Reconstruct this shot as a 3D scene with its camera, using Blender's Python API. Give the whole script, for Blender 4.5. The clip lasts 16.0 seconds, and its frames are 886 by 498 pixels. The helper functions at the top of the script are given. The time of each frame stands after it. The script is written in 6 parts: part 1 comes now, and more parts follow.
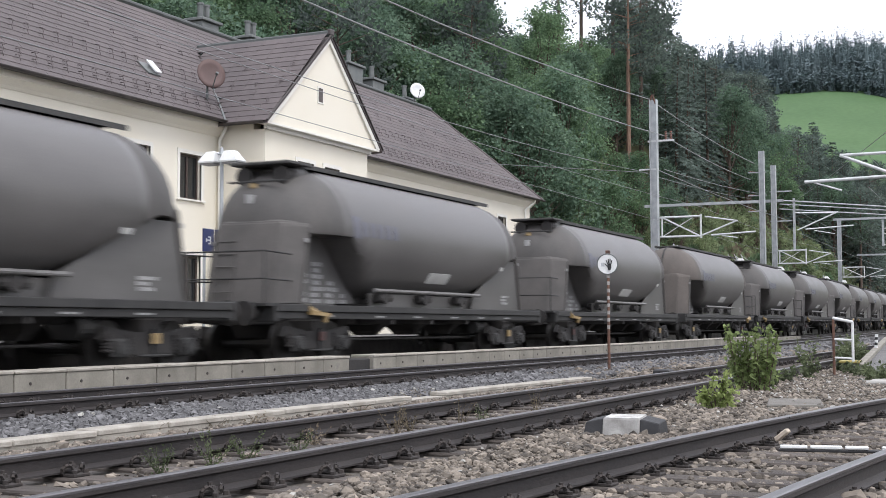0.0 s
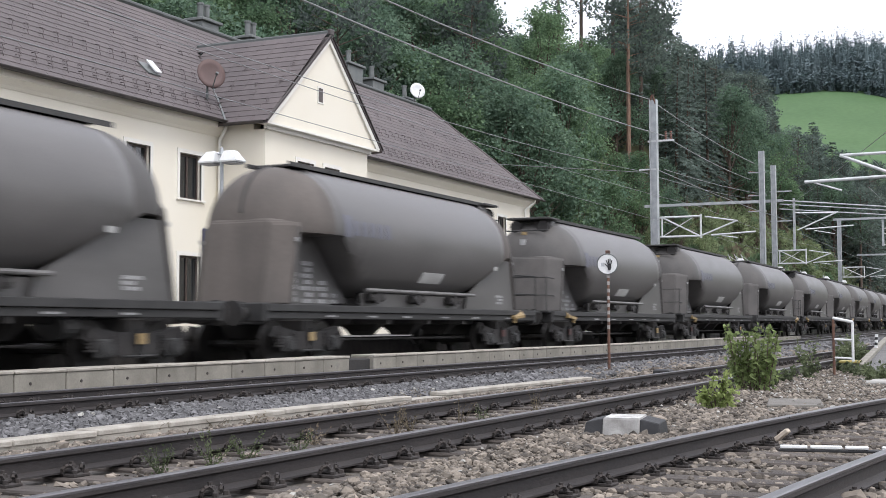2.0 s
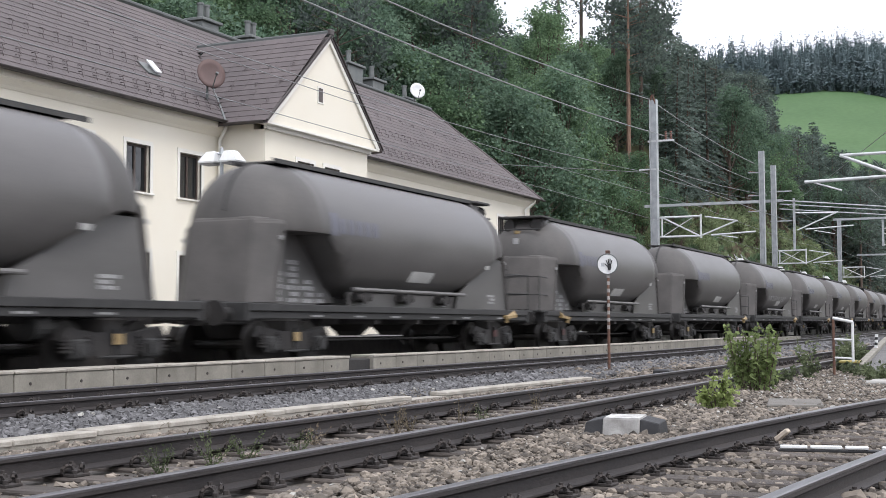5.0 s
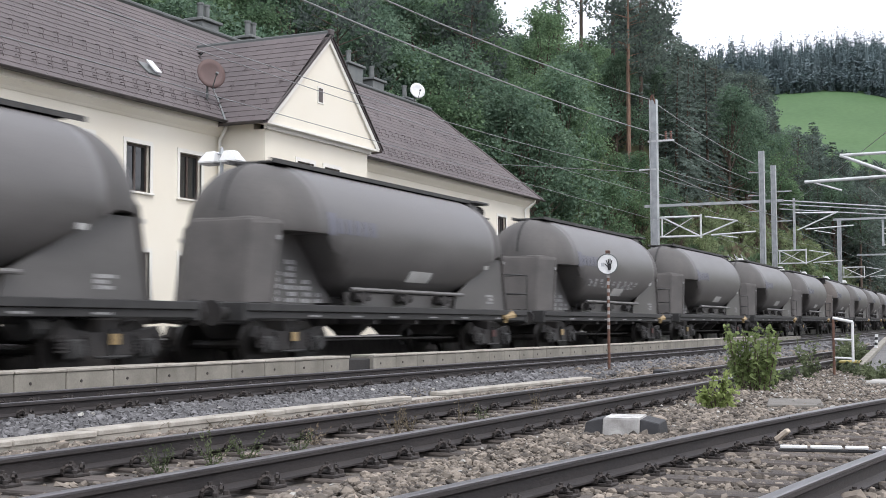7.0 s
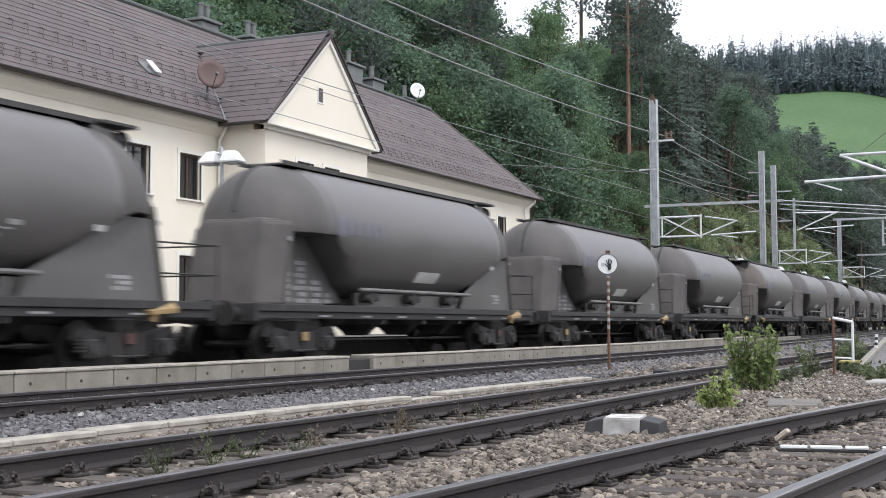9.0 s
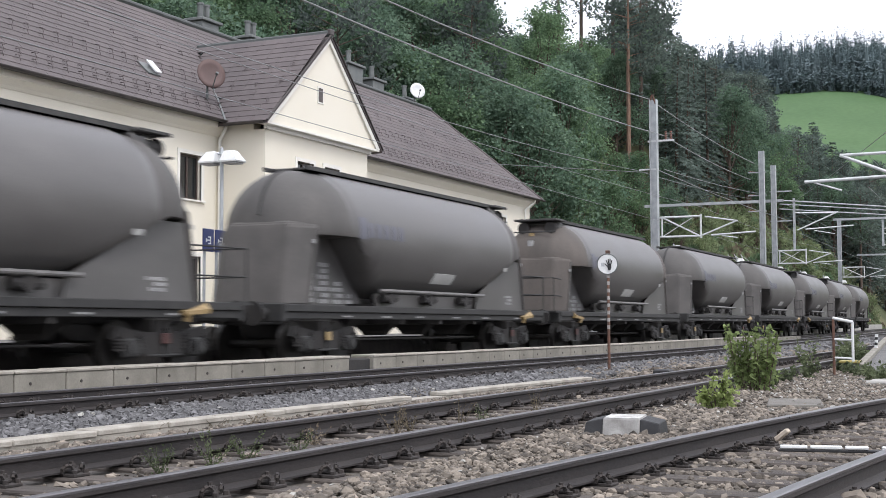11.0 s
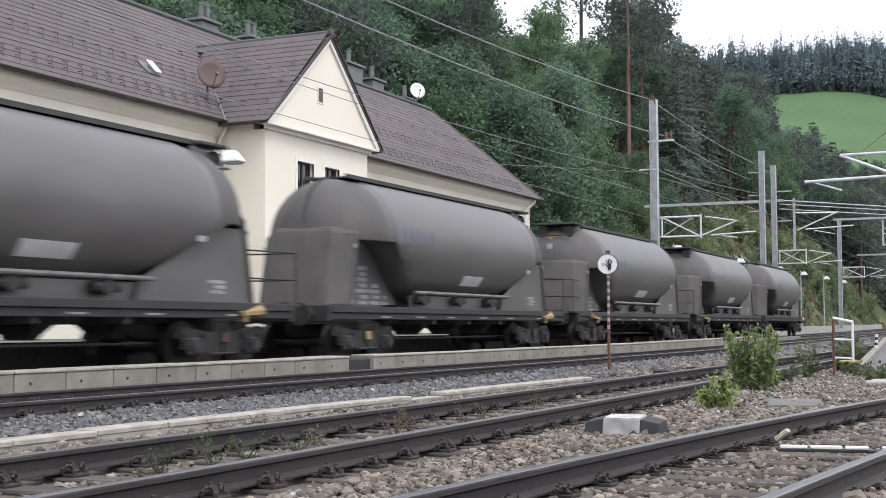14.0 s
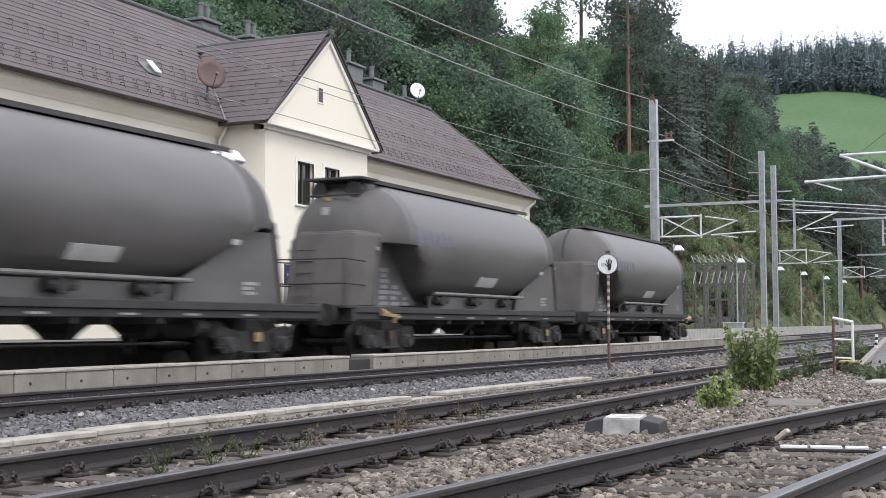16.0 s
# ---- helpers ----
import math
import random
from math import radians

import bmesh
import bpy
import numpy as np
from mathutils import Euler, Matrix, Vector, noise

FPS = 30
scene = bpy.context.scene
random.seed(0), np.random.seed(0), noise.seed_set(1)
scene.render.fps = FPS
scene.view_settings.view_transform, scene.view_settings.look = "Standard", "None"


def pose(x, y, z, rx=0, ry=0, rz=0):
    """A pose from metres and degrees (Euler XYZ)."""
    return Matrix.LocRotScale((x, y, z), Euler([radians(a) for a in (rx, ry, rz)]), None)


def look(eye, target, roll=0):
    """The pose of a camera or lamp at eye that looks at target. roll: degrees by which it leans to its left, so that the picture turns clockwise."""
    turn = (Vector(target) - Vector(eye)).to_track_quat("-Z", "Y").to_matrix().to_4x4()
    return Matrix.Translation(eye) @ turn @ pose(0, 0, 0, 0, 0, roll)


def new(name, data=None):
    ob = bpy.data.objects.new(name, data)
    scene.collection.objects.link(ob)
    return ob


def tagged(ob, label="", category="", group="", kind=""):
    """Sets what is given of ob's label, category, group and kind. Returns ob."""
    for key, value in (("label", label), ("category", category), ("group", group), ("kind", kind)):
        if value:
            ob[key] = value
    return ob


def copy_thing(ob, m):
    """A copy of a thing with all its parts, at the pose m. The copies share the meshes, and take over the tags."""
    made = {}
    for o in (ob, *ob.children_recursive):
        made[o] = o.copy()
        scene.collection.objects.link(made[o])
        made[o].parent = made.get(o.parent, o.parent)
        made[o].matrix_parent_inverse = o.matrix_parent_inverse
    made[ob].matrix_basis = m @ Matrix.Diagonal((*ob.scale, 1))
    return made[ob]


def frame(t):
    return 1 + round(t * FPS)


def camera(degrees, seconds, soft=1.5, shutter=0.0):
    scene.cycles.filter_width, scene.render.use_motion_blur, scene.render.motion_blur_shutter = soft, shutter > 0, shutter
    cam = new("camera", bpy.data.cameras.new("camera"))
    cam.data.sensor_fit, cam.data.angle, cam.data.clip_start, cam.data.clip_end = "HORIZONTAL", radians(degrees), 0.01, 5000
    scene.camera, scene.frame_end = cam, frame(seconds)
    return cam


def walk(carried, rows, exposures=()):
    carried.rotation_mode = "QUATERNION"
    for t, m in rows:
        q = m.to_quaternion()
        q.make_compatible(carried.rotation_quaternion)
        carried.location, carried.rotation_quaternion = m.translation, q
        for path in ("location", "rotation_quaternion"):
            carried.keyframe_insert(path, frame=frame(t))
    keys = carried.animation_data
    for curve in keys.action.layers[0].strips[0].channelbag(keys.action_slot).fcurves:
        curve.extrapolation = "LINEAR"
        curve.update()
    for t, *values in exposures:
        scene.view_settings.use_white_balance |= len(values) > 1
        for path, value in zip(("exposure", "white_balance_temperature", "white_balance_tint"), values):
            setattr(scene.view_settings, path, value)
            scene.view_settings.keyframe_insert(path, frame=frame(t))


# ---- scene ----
cam = camera(37.76, 16.0, soft=0.9, shutter=0.45)
# a tripod camera beside the tracks: eye, yaw 24.67, pitch 3.45, roll -0.21 degrees
EYE = (0.0, 0.0, 0.785)
AIM = look(EYE, (math.cos(radians(24.674)) * math.cos(radians(3.45)), math.sin(radians(24.674)) * math.cos(radians(3.45)), 0.785 + math.sin(radians(3.45))), roll=-0.214)
walk(cam, [(0.0, AIM), (16.0, AIM)], exposures=[(0.0, 0.4), (16.0, 0.4)])

# ---- light: overcast summer day ----
world = bpy.data.worlds.new("overcast_sky")
scene.world = world
world.use_nodes = True
wn, wl = world.node_tree.nodes, world.node_tree.links
sky = wn.new("ShaderNodeTexSky")
sky.sky_type, sky.sun_disc = "NISHITA", False
sky.sun_elevation, sky.sun_rotation = radians(48), radians(150)
sky.dust_density, sky.air_density = 3.0, 1.0
cloud = wn.new("ShaderNodeMix")
cloud.data_type = "RGBA"
cloud.inputs[0].default_value = 0.85
cloud.inputs[7].default_value = (9.65, 9.85, 10.95, 1)
wl.new(sky.outputs[0], cloud.inputs[6])
wl.new(cloud.outputs[2], wn["Background"].inputs[0])
wn["Background"].inputs[1].default_value = 0.15
sun = new("sun", bpy.data.lights.new("sun", "SUN"))
sun.data.energy, sun.data.angle, sun.data.color = 1.4, radians(25), (1.0, 0.98, 0.96)
sun.matrix_basis = look((0, 0, 60), (22, 34, 0))


# ---- materials ----
def mat(name, a, b, scale=8.0, rough=0.7, metal=0.0, bump=0.15, fine=90.0, third=None, stretch=(1, 1, 1), rough_var=0.15, island=0.0, spec=0.5):
    """A surface of two tones mixed by noise at two scales, with fine relief."""
    m = bpy.data.materials.new(name)
    m.use_nodes = True
    n, l = m.node_tree.nodes, m.node_tree.links
    bs = n["Principled BSDF"]
    tc, mp = n.new("ShaderNodeTexCoord"), n.new("ShaderNodeMapping")
    mp.inputs["Scale"].default_value = stretch
    l.new(tc.outputs["Object"], mp.inputs[0])
    n1, n2 = n.new("ShaderNodeTexNoise"), n.new("ShaderNodeTexNoise")
    n1.inputs["Scale"].default_value, n1.inputs["Detail"].default_value = scale, 6
    n2.inputs["Scale"].default_value, n2.inputs["Detail"].default_value = fine, 3
    for k in (n1, n2):
        l.new(mp.outputs[0], k.inputs["Vector"])
    ramp = n.new("ShaderNodeValToRGB")
    ramp.color_ramp.elements[0].position, ramp.color_ramp.elements[1].position = 0.32, 0.68
    ramp.color_ramp.elements[0].color, ramp.color_ramp.elements[1].color = (*a, 1), (*b, 1)
    if third:
        e = ramp.color_ramp.elements.new(0.8)
        e.color = (*third, 1)
    l.new(n1.outputs[0], ramp.inputs[0])
    col = n.new("ShaderNodeMix")
    col.data_type, col.blend_type = "RGBA", "MULTIPLY"
    col.inputs[0].default_value = 0.35
    l.new(ramp.outputs[0], col.inputs[6])
    l.new(n2.outputs[0], col.inputs[7])
    out = col.outputs[2]
    if island:
        geo, hsv = n.new("ShaderNodeNewGeometry"), n.new("ShaderNodeHueSaturation")
        info, add, rng = n.new("ShaderNodeObjectInfo"), n.new("ShaderNodeMath"), n.new("ShaderNodeMapRange")
        add.operation = "ADD"
        fr = n.new("ShaderNodeMath")
        fr.operation = "FRACT"
        l.new(geo.outputs["Random Per Island"], add.inputs[0])
        l.new(info.outputs["Random"], add.inputs[1])
        l.new(add.outputs[0], fr.inputs[0])
        l.new(fr.outputs[0], rng.inputs[0])
        rng.inputs[3].default_value, rng.inputs[4].default_value = 1 - island, 1 + island
        l.new(rng.outputs[0], hsv.inputs["Value"])
        l.new(out, hsv.inputs["Color"])
        out = hsv.outputs[0]
    l.new(out, bs.inputs["Base Color"])
    rr = n.new("ShaderNodeMapRange")
    rr.inputs[3].default_value, rr.inputs[4].default_value = max(0.03, rough - rough_var), min(1, rough + rough_var)
    l.new(n1.outputs[0], rr.inputs[0])
    l.new(rr.outputs[0], bs.inputs["Roughness"])
    bs.inputs["Metallic"].default_value = metal
    bs.inputs["Specular IOR Level"].default_value = spec
    if bump:
        bp = n.new("ShaderNodeBump")
        bp.inputs["Strength"].default_value, bp.inputs["Distance"].default_value = bump, 0.02
        l.new(n2.outputs[0], bp.inputs["Height"])
        l.new(bp.outputs[0], bs.inputs["Normal"])
    return m


def leafy(name, a, b, scale=0.6, back=0.5, vary=0.35):
    """Leaves: two greens, varied per clump, with some light passing through."""
    m = mat(name, a, b, scale=scale, rough=0.65, bump=0, island=vary, spec=0.15)
    bs = m.node_tree.nodes["Principled BSDF"]
    n, l = m.node_tree.nodes, m.node_tree.links
    src = bs.inputs["Base Color"].links[0].from_socket
    info, rng, hsv = n.new("ShaderNodeObjectInfo"), n.new("ShaderNodeMapRange"), n.new("ShaderNodeHueSaturation")
    rng.inputs[3].default_value, rng.inputs[4].default_value = 0.76, 1.4
    l.new(info.outputs["Random"], rng.inputs[0])
    l.new(rng.outputs[0], hsv.inputs["Value"])
    hue = n.new("ShaderNodeMapRange")
    hue.inputs[3].default_value, hue.inputs[4].default_value = 0.508, 0.492
    l.new(info.outputs["Random"], hue.inputs[0])
    l.new(hue.outputs[0], hsv.inputs["Hue"])
    l.new(src, hsv.inputs["Color"])
    l.new(hsv.outputs[0], bs.inputs["Base Color"])
    tr, mx = n.new("ShaderNodeBsdfTranslucent"), n.new("ShaderNodeMixShader")
    mx.inputs[0].default_value = back
    l.new(bs.inputs["Base Color"].links[0].from_socket, tr.inputs[0])
    l.new(bs.outputs[0], mx.inputs[1])
    l.new(tr.outputs[0], mx.inputs[2])
    l.new(mx.outputs[0], n["Material Output"].inputs[0])
    return m


M_WAGON = mat("dusty grey wagon paint", (0.088, 0.084, 0.081), (0.128, 0.122, 0.118), scale=0.9, rough=0.46, bump=0.05, fine=40, stretch=(0.5, 1, 1.6))
M_WAGON_LIGHT = mat("cement-dusted grey paint", (0.074, 0.069, 0.065), (0.115, 0.106, 0.1), scale=1.4, rough=0.75, bump=0.06, fine=40)
# a little darker and rougher than the barrel's M_WAGON
M_HOOD = mat("darker brown-grey hood paint", (0.07, 0.066, 0.063), (0.112, 0.104, 0.098), scale=1.1, rough=0.7, bump=0.06, fine=30, stretch=(1, 1, 0.5))
M_BROWNED = mat("brown-stained grey paint", (0.082, 0.071, 0.063), (0.13, 0.112, 0.1), scale=1.3, rough=0.8, bump=0.06, fine=30, stretch=(1, 1, 0.4))
M_FRAME = mat("grimy frame steel", (0.017, 0.0168, 0.0165), (0.042, 0.041, 0.04), scale=3, rough=0.75, bump=0.1, fine=50)
M_BOGIE = mat("black oily bogie steel", (0.014, 0.013, 0.0125), (0.038, 0.034, 0.032), scale=4, rough=0.8, bump=0.2, fine=60)
M_WHEEL = mat("worn wheel steel", (0.012, 0.011, 0.0105), (0.032, 0.029, 0.027), scale=5, rough=0.55, metal=0.4)
M_WALK = mat("dark roof walkway steel", (0.03, 0.03, 0.03), (0.07, 0.068, 0.065), scale=4, rough=0.8)
M_PLATE = mat("whitish enamel plate", (0.5, 0.5, 0.48), (0.62, 0.62, 0.6), scale=3, rough=0.5, bump=0.03)
M_LETTER = mat("faded white stencil paint", (0.26, 0.26, 0.26), (0.42, 0.42, 0.41), scale=8, rough=0.7, bump=0)
M_BLUE = mat("faded blue lettering paint", (0.11, 0.114, 0.145), (0.134, 0.134, 0.157), scale=5, rough=0.6, bump=0)
M_YELLOW = mat("faded yellow paint", (0.24, 0.16, 0.06), (0.38, 0.28, 0.14), scale=9, rough=0.6)
M_RED_FADED = mat("grimy red paint", (0.055, 0.024, 0.022), (0.095, 0.04, 0.036), scale=9, rough=0.7)
M_PLASTER = mat("cream plaster", (0.87, 0.81, 0.68), (0.91, 0.86, 0.74), scale=0.5, rough=0.9, bump=0.12, fine=30, spec=0.2)
M_TRIM = mat("pale plaster trim", (0.84, 0.82, 0.75), (0.9, 0.88, 0.81), scale=1.5, rough=0.85, bump=0.05, spec=0.2)
M_ROOF = mat("brown fibre-cement roof plates", (0.083, 0.067, 0.067), (0.128, 0.106, 0.105), scale=0.7, rough=0.75, bump=0.1, fine=25, island=0.07)
M_RIDGE = mat("dark green-grey ridge sheet", (0.042, 0.048, 0.045), (0.075, 0.082, 0.078), scale=2, rough=0.55, metal=0.2)
M_LEAD = mat("grey sheet metal", (0.11, 0.12, 0.115), (0.18, 0.19, 0.185), scale=2, rough=0.5, metal=0.3, bump=0.05)
M_GUTTER = mat("dark brown gutter metal", (0.045, 0.038, 0.036), (0.08, 0.068, 0.064), scale=3, rough=0.5, metal=0.2)
M_DARKWOOD = mat("dark brown window frame", (0.05, 0.035, 0.03), (0.085, 0.06, 0.05), scale=6, rough=0.5)
M_STEEL = mat("galvanised steel", (0.34, 0.36, 0.37), (0.5, 0.52, 0.53), scale=2.5, rough=0.5, metal=0.25, bump=0.05)
M_WHITE = mat("white painted steel", (0.7, 0.71, 0.7), (0.8, 0.8, 0.79), scale=4, rough=0.5, bump=0.05)
M_RUST = mat("rusty post paint", (0.07, 0.04, 0.03), (0.18, 0.09, 0.06), scale=12, rough=0.85)
M_RAIL = mat("rusty rail side", (0.02, 0.0165, 0.0165), (0.04, 0.033, 0.031), scale=7, rough=0.75, bump=0.2, fine=60, stretch=(0.3, 1, 1))
M_HEAD = mat("run rail head steel", (0.085, 0.08, 0.083), (0.16, 0.152, 0.158), scale=9, rough=0.34, metal=0.5, bump=0.02, stretch=(0.15, 4, 1))
M_TIE = mat("weathered timber sleeper", (0.045, 0.037, 0.032), (0.12, 0.1, 0.086), scale=3, rough=0.9, bump=0.5, fine=35, stretch=(6, 0.6, 2), island=0.25)
M_CLIP = mat("rusty rail fastening", (0.022, 0.019, 0.018), (0.055, 0.045, 0.04), scale=14, rough=0.85)
M_STONE = mat("mixed brown-grey ballast stone", (0.098, 0.082, 0.067), (0.238, 0.204, 0.166), scale=5, rough=0.9, bump=0.2, fine=70, island=0.62)
M_STONE_BLUE = mat("blue-grey ballast stone", (0.092, 0.09, 0.092), (0.168, 0.165, 0.168), scale=5, rough=0.9, bump=0.2, fine=70, island=0.38)
M_CONC = mat("weathered pale concrete", (0.185, 0.172, 0.143), (0.28, 0.262, 0.222), scale=2.2, rough=0.9, bump=0.25, fine=45, third=(0.21, 0.2, 0.178), island=0.08)
M_CONC_LIGHT = mat("bleached concrete", (0.3, 0.29, 0.265), (0.44, 0.43, 0.395), scale=2.5, rough=0.9, bump=0.2, fine=45)
M_TROUGH = mat("weathered beige concrete", (0.27, 0.25, 0.21), (0.43, 0.4, 0.35), scale=3.5, rough=0.9, bump=0.3, fine=45)
M_NEARBLACK = mat("near-black trackside surface", (0.02, 0.0175, 0.016), (0.05, 0.044, 0.04), scale=4, rough=0.95, bump=0.5, fine=40)
M_ASPHALT = mat("grey asphalt", (0.1, 0.1, 0.1), (0.17, 0.165, 0.16), scale=2, rough=0.95, bump=0.3, fine=120)
M_BLACK = mat("black block paint", (0.012, 0.012, 0.014), (0.032, 0.032, 0.034), scale=9, rough=0.7, bump=0.2)
M_WIRE = mat("overhead wire", (0.2, 0.21, 0.21), (0.32, 0.33, 0.33), scale=3, rough=0.5, metal=0.3, bump=0)
M_INS = mat("brown porcelain insulator", (0.12, 0.045, 0.03), (0.2, 0.08, 0.05), scale=5, rough=0.3, bump=0)
M_BARK = mat("brown bark", (0.07, 0.05, 0.04), (0.15, 0.11, 0.085), scale=3, rough=0.95, bump=0.4, fine=20, stretch=(3, 3, 0.5))
M_PINEBARK = mat("reddish pine bark", (0.15, 0.092, 0.065), (0.27, 0.17, 0.12), scale=3, rough=0.95, bump=0.4, fine=20, stretch=(3, 3, 0.5))
M_SPRUCE = leafy("spruce needles", (0.1, 0.132, 0.118), (0.17, 0.214, 0.186))
M_PINE = leafy("pine needles", (0.095, 0.125, 0.112), (0.165, 0.205, 0.172))
# bluer, paler and more even than M_SPRUCE: the haze of distance is in the colour
M_FAR = leafy("haze-tinted distant spruce needles", (0.08, 0.112, 0.12), (0.126, 0.162, 0.168), scale=0.05, back=0.25, vary=0.12)
M_BROAD = leafy("broad leaves", (0.108, 0.182, 0.108), (0.208, 0.305, 0.168))
M_BROAD_DARK = leafy("dark broad leaves", (0.1, 0.164, 0.116), (0.176, 0.254, 0.172))
M_BUSH = leafy("yellow-green bush leaves", (0.165, 0.212, 0.115), (0.29, 0.345, 0.19))
M_ELDER = leafy("young leaves", (0.2, 0.262, 0.095), (0.36, 0.43, 0.19), scale=3)
M_YOUNG = leafy("pale yellow-green leaves", (0.25, 0.31, 0.11), (0.42, 0.49, 0.2), scale=4)
M_WEED = leafy("dusty weeds", (0.1, 0.125, 0.065), (0.155, 0.18, 0.105), scale=4)
M_WEED_DRY = leafy("dry weeds", (0.17, 0.14, 0.1), (0.25, 0.21, 0.15), scale=4)
M_MEADOW = mat("mown meadow", (0.07, 0.128, 0.056), (0.098, 0.164, 0.075), scale=0.02, rough=0.95, bump=0.1, fine=0.6, spec=0.1)
M_SLOPE = mat("grassy forest floor", (0.06, 0.08, 0.04), (0.15, 0.142, 0.08), scale=0.12, rough=0.95, bump=0.3, fine=1.5, spec=0.1)


def flat(name, colour, rough=0.5, metal=0.0):
    m = bpy.data.materials.new(name)
    m.use_nodes = True
    b = m.node_tree.nodes["Principled BSDF"]
    b.inputs["Base Color"].default_value = (*colour, 1)
    b.inputs["Roughness"].default_value, b.inputs["Metallic"].default_value = rough, metal
    return m


M_GLASS = flat("dark window glass", (0.012, 0.014, 0.016), 0.04)
# opaque pale grey-blue that stands for sky mirrored in a pane
M_PALEPANE = flat("sky-toned window glass", (0.32, 0.34, 0.41), 0.08)
M_SIGNBLUE = flat("blue sign enamel", (0.012, 0.02, 0.09), 0.35)
M_CURTAIN = flat("pale curtain", (0.3, 0.3, 0.31), 0.9)


# ---- mesh helpers ----
def part(name, bm, material, parent=None, label="", smooth=False):
    me = bpy.data.meshes.new(name)
    if smooth:
        for f in bm.faces:
            f.smooth = True
    bm.to_mesh(me)
    bm.free()
    me.materials.append(material)
    ob = new(name, me)
    if parent is not None:
        ob.parent = parent
    if label:
        ob["label"] = label
    return ob


def share(name, source, parent, m=None):
    """Another object on the mesh of source."""
    ob = new(name, source.data)
    ob.parent = parent
    if m is not None:
        ob.matrix_basis = m
    return ob


def thing(name, label, category, m=None, group="", kind=""):
    ob = new(name)
    if m is not None:
        ob.matrix_basis = m
    return tagged(ob, label, category, group, kind)


def box(bm, x0, x1, y0, y1, z0, z1, bevel=0.0, m=None):
    vs = [bm.verts.new(v) for v in ((x0, y0, z0), (x1, y0, z0), (x1, y1, z0), (x0, y1, z0), (x0, y0, z1), (x1, y0, z1), (x1, y1, z1), (x0, y1, z1))]
    fs = [bm.faces.new([vs[i] for i in q]) for q in ((3, 2, 1, 0), (4, 5, 6, 7), (0, 1, 5, 4), (1, 2, 6, 5), (2, 3, 7, 6), (3, 0, 4, 7))]
    if bevel:
        es = list({e for f in fs for e in f.edges})
        out = bmesh.ops.bevel(bm, geom=es, offset=bevel, segments=1, affect="EDGES")
        vs = list({v for f in out["faces"] for v in f.verts} | {v for v in vs if v.is_valid})
    if m is not None:
        bmesh.ops.transform(bm, matrix=m, verts=[v for v in vs if v.is_valid])
    return bm


def boxes(*dims, bevel=0.0):
    bm = bmesh.new()
    for d in dims:
        box(bm, *d, bevel=bevel)
    return bm


def rod(bm, a, b, r, r2=None, n=8, caps=True):
    a, b = Vector(a), Vector(b)
    r2 = r if r2 is None else r2
    q = (b - a).to_track_quat("Z", "Y")
    rings = []
    for c, rad in ((a, r), (b, r2)):
        rings.append([bm.verts.new(c + q @ Vector((rad * math.cos(2 * math.pi * i / n), rad * math.sin(2 * math.pi * i / n), 0))) for i in range(n)])
    for i in range(n):
        bm.faces.new((rings[0][i], rings[0][(i + 1) % n], rings[1][(i + 1) % n], rings[1][i]))
    if caps:
        bm.faces.new(rings[0][::-1])
        bm.faces.new(rings[1])
    return bm


def rods(*list_of, n=8):
    bm = bmesh.new()
    for r in list_of:
        rod(bm, *r, n=n)
    return bm


def loft(bm, rings, close=True, ends=True):
    """Skin rings of equal count."""
    vs = [[bm.verts.new(p) for p in r] for r in rings]
    n = len(vs[0])
    for a, b in zip(vs, vs[1:]):
        for i in range(n if close else n - 1):
            bm.faces.new((a[i], a[(i + 1) % n], b[(i + 1) % n], b[i]))
    if ends:
        bm.faces.new(vs[0][::-1])
        bm.faces.new(vs[-1])
    return bm


def poly_prism(bm, pts, axis_from, axis_to):
    """Prism of a polygon of (x, z) between two y values."""
    a = [bm.verts.new((x, axis_from, z)) for x, z in pts]
    b = [bm.verts.new((x, axis_to, z)) for x, z in pts]
    bm.faces.new(a)
    bm.faces.new(b[::-1])
    for i in range(len(pts)):
        j = (i + 1) % len(pts)
        bm.faces.new((a[j], a[i], b[i], b[j]))
    bmesh.ops.recalc_face_normals(bm, faces=bm.faces)
    return bm


# ---- the lie of the line ----
def bend(x):
    """Sideways drift, rise and heading of the main tracks past x = 40 m: a slight bend to the left, then back."""
    u = max(0.0, x - 40.0)
    if u < 95:
        return 0.00038 * u * u / 2, RISE * u, 0.00038 * u
    v = u - 95
    return 1.715 + 0.0361 * v - 0.0006 * v * v / 2, RISE * u, 0.0361 - 0.0006 * v


RISE = 0.0028
Y_TRAIN, Y_ONE, Y_TWO = 14.5, 10.72, 5.06


# ---- ground: one sheet from the yard to the hills ----
def smooth_step(a, b, x):
    t = min(1.0, max(0.0, (x - a) / (b - a)))
    return t * t * (3 - 2 * t)


def hill_foot(x):
    return 36.5 - 15.0 * smooth_step(66, 120, x)


def ground_z(x, y):
    u = max(0.0, x - 40.0)
    z = -0.2 + 0.0028 * min(u, 400)
    foot = hill_foot(x)
    if y > foot:
        z += 48 * (1 - math.exp(-(y - foot) * (0.95 + 0.6 * smooth_step(90, 150, x)) / 48))
    if x > 230:
        far = 49 * smooth_step(215, 350, x) + 0.29 * max(0.0, min(x, 480) - 350) + 0.2 * max(0.0, min(x, 700) - 480)
        z = max(z, far * (0.72 + 0.28 * smooth_step(-20, 70, y)))
    if y > foot or x > 230:
        z += 0.5 * noise.noise((x * 0.06, y * 0.06, 0))
    return z


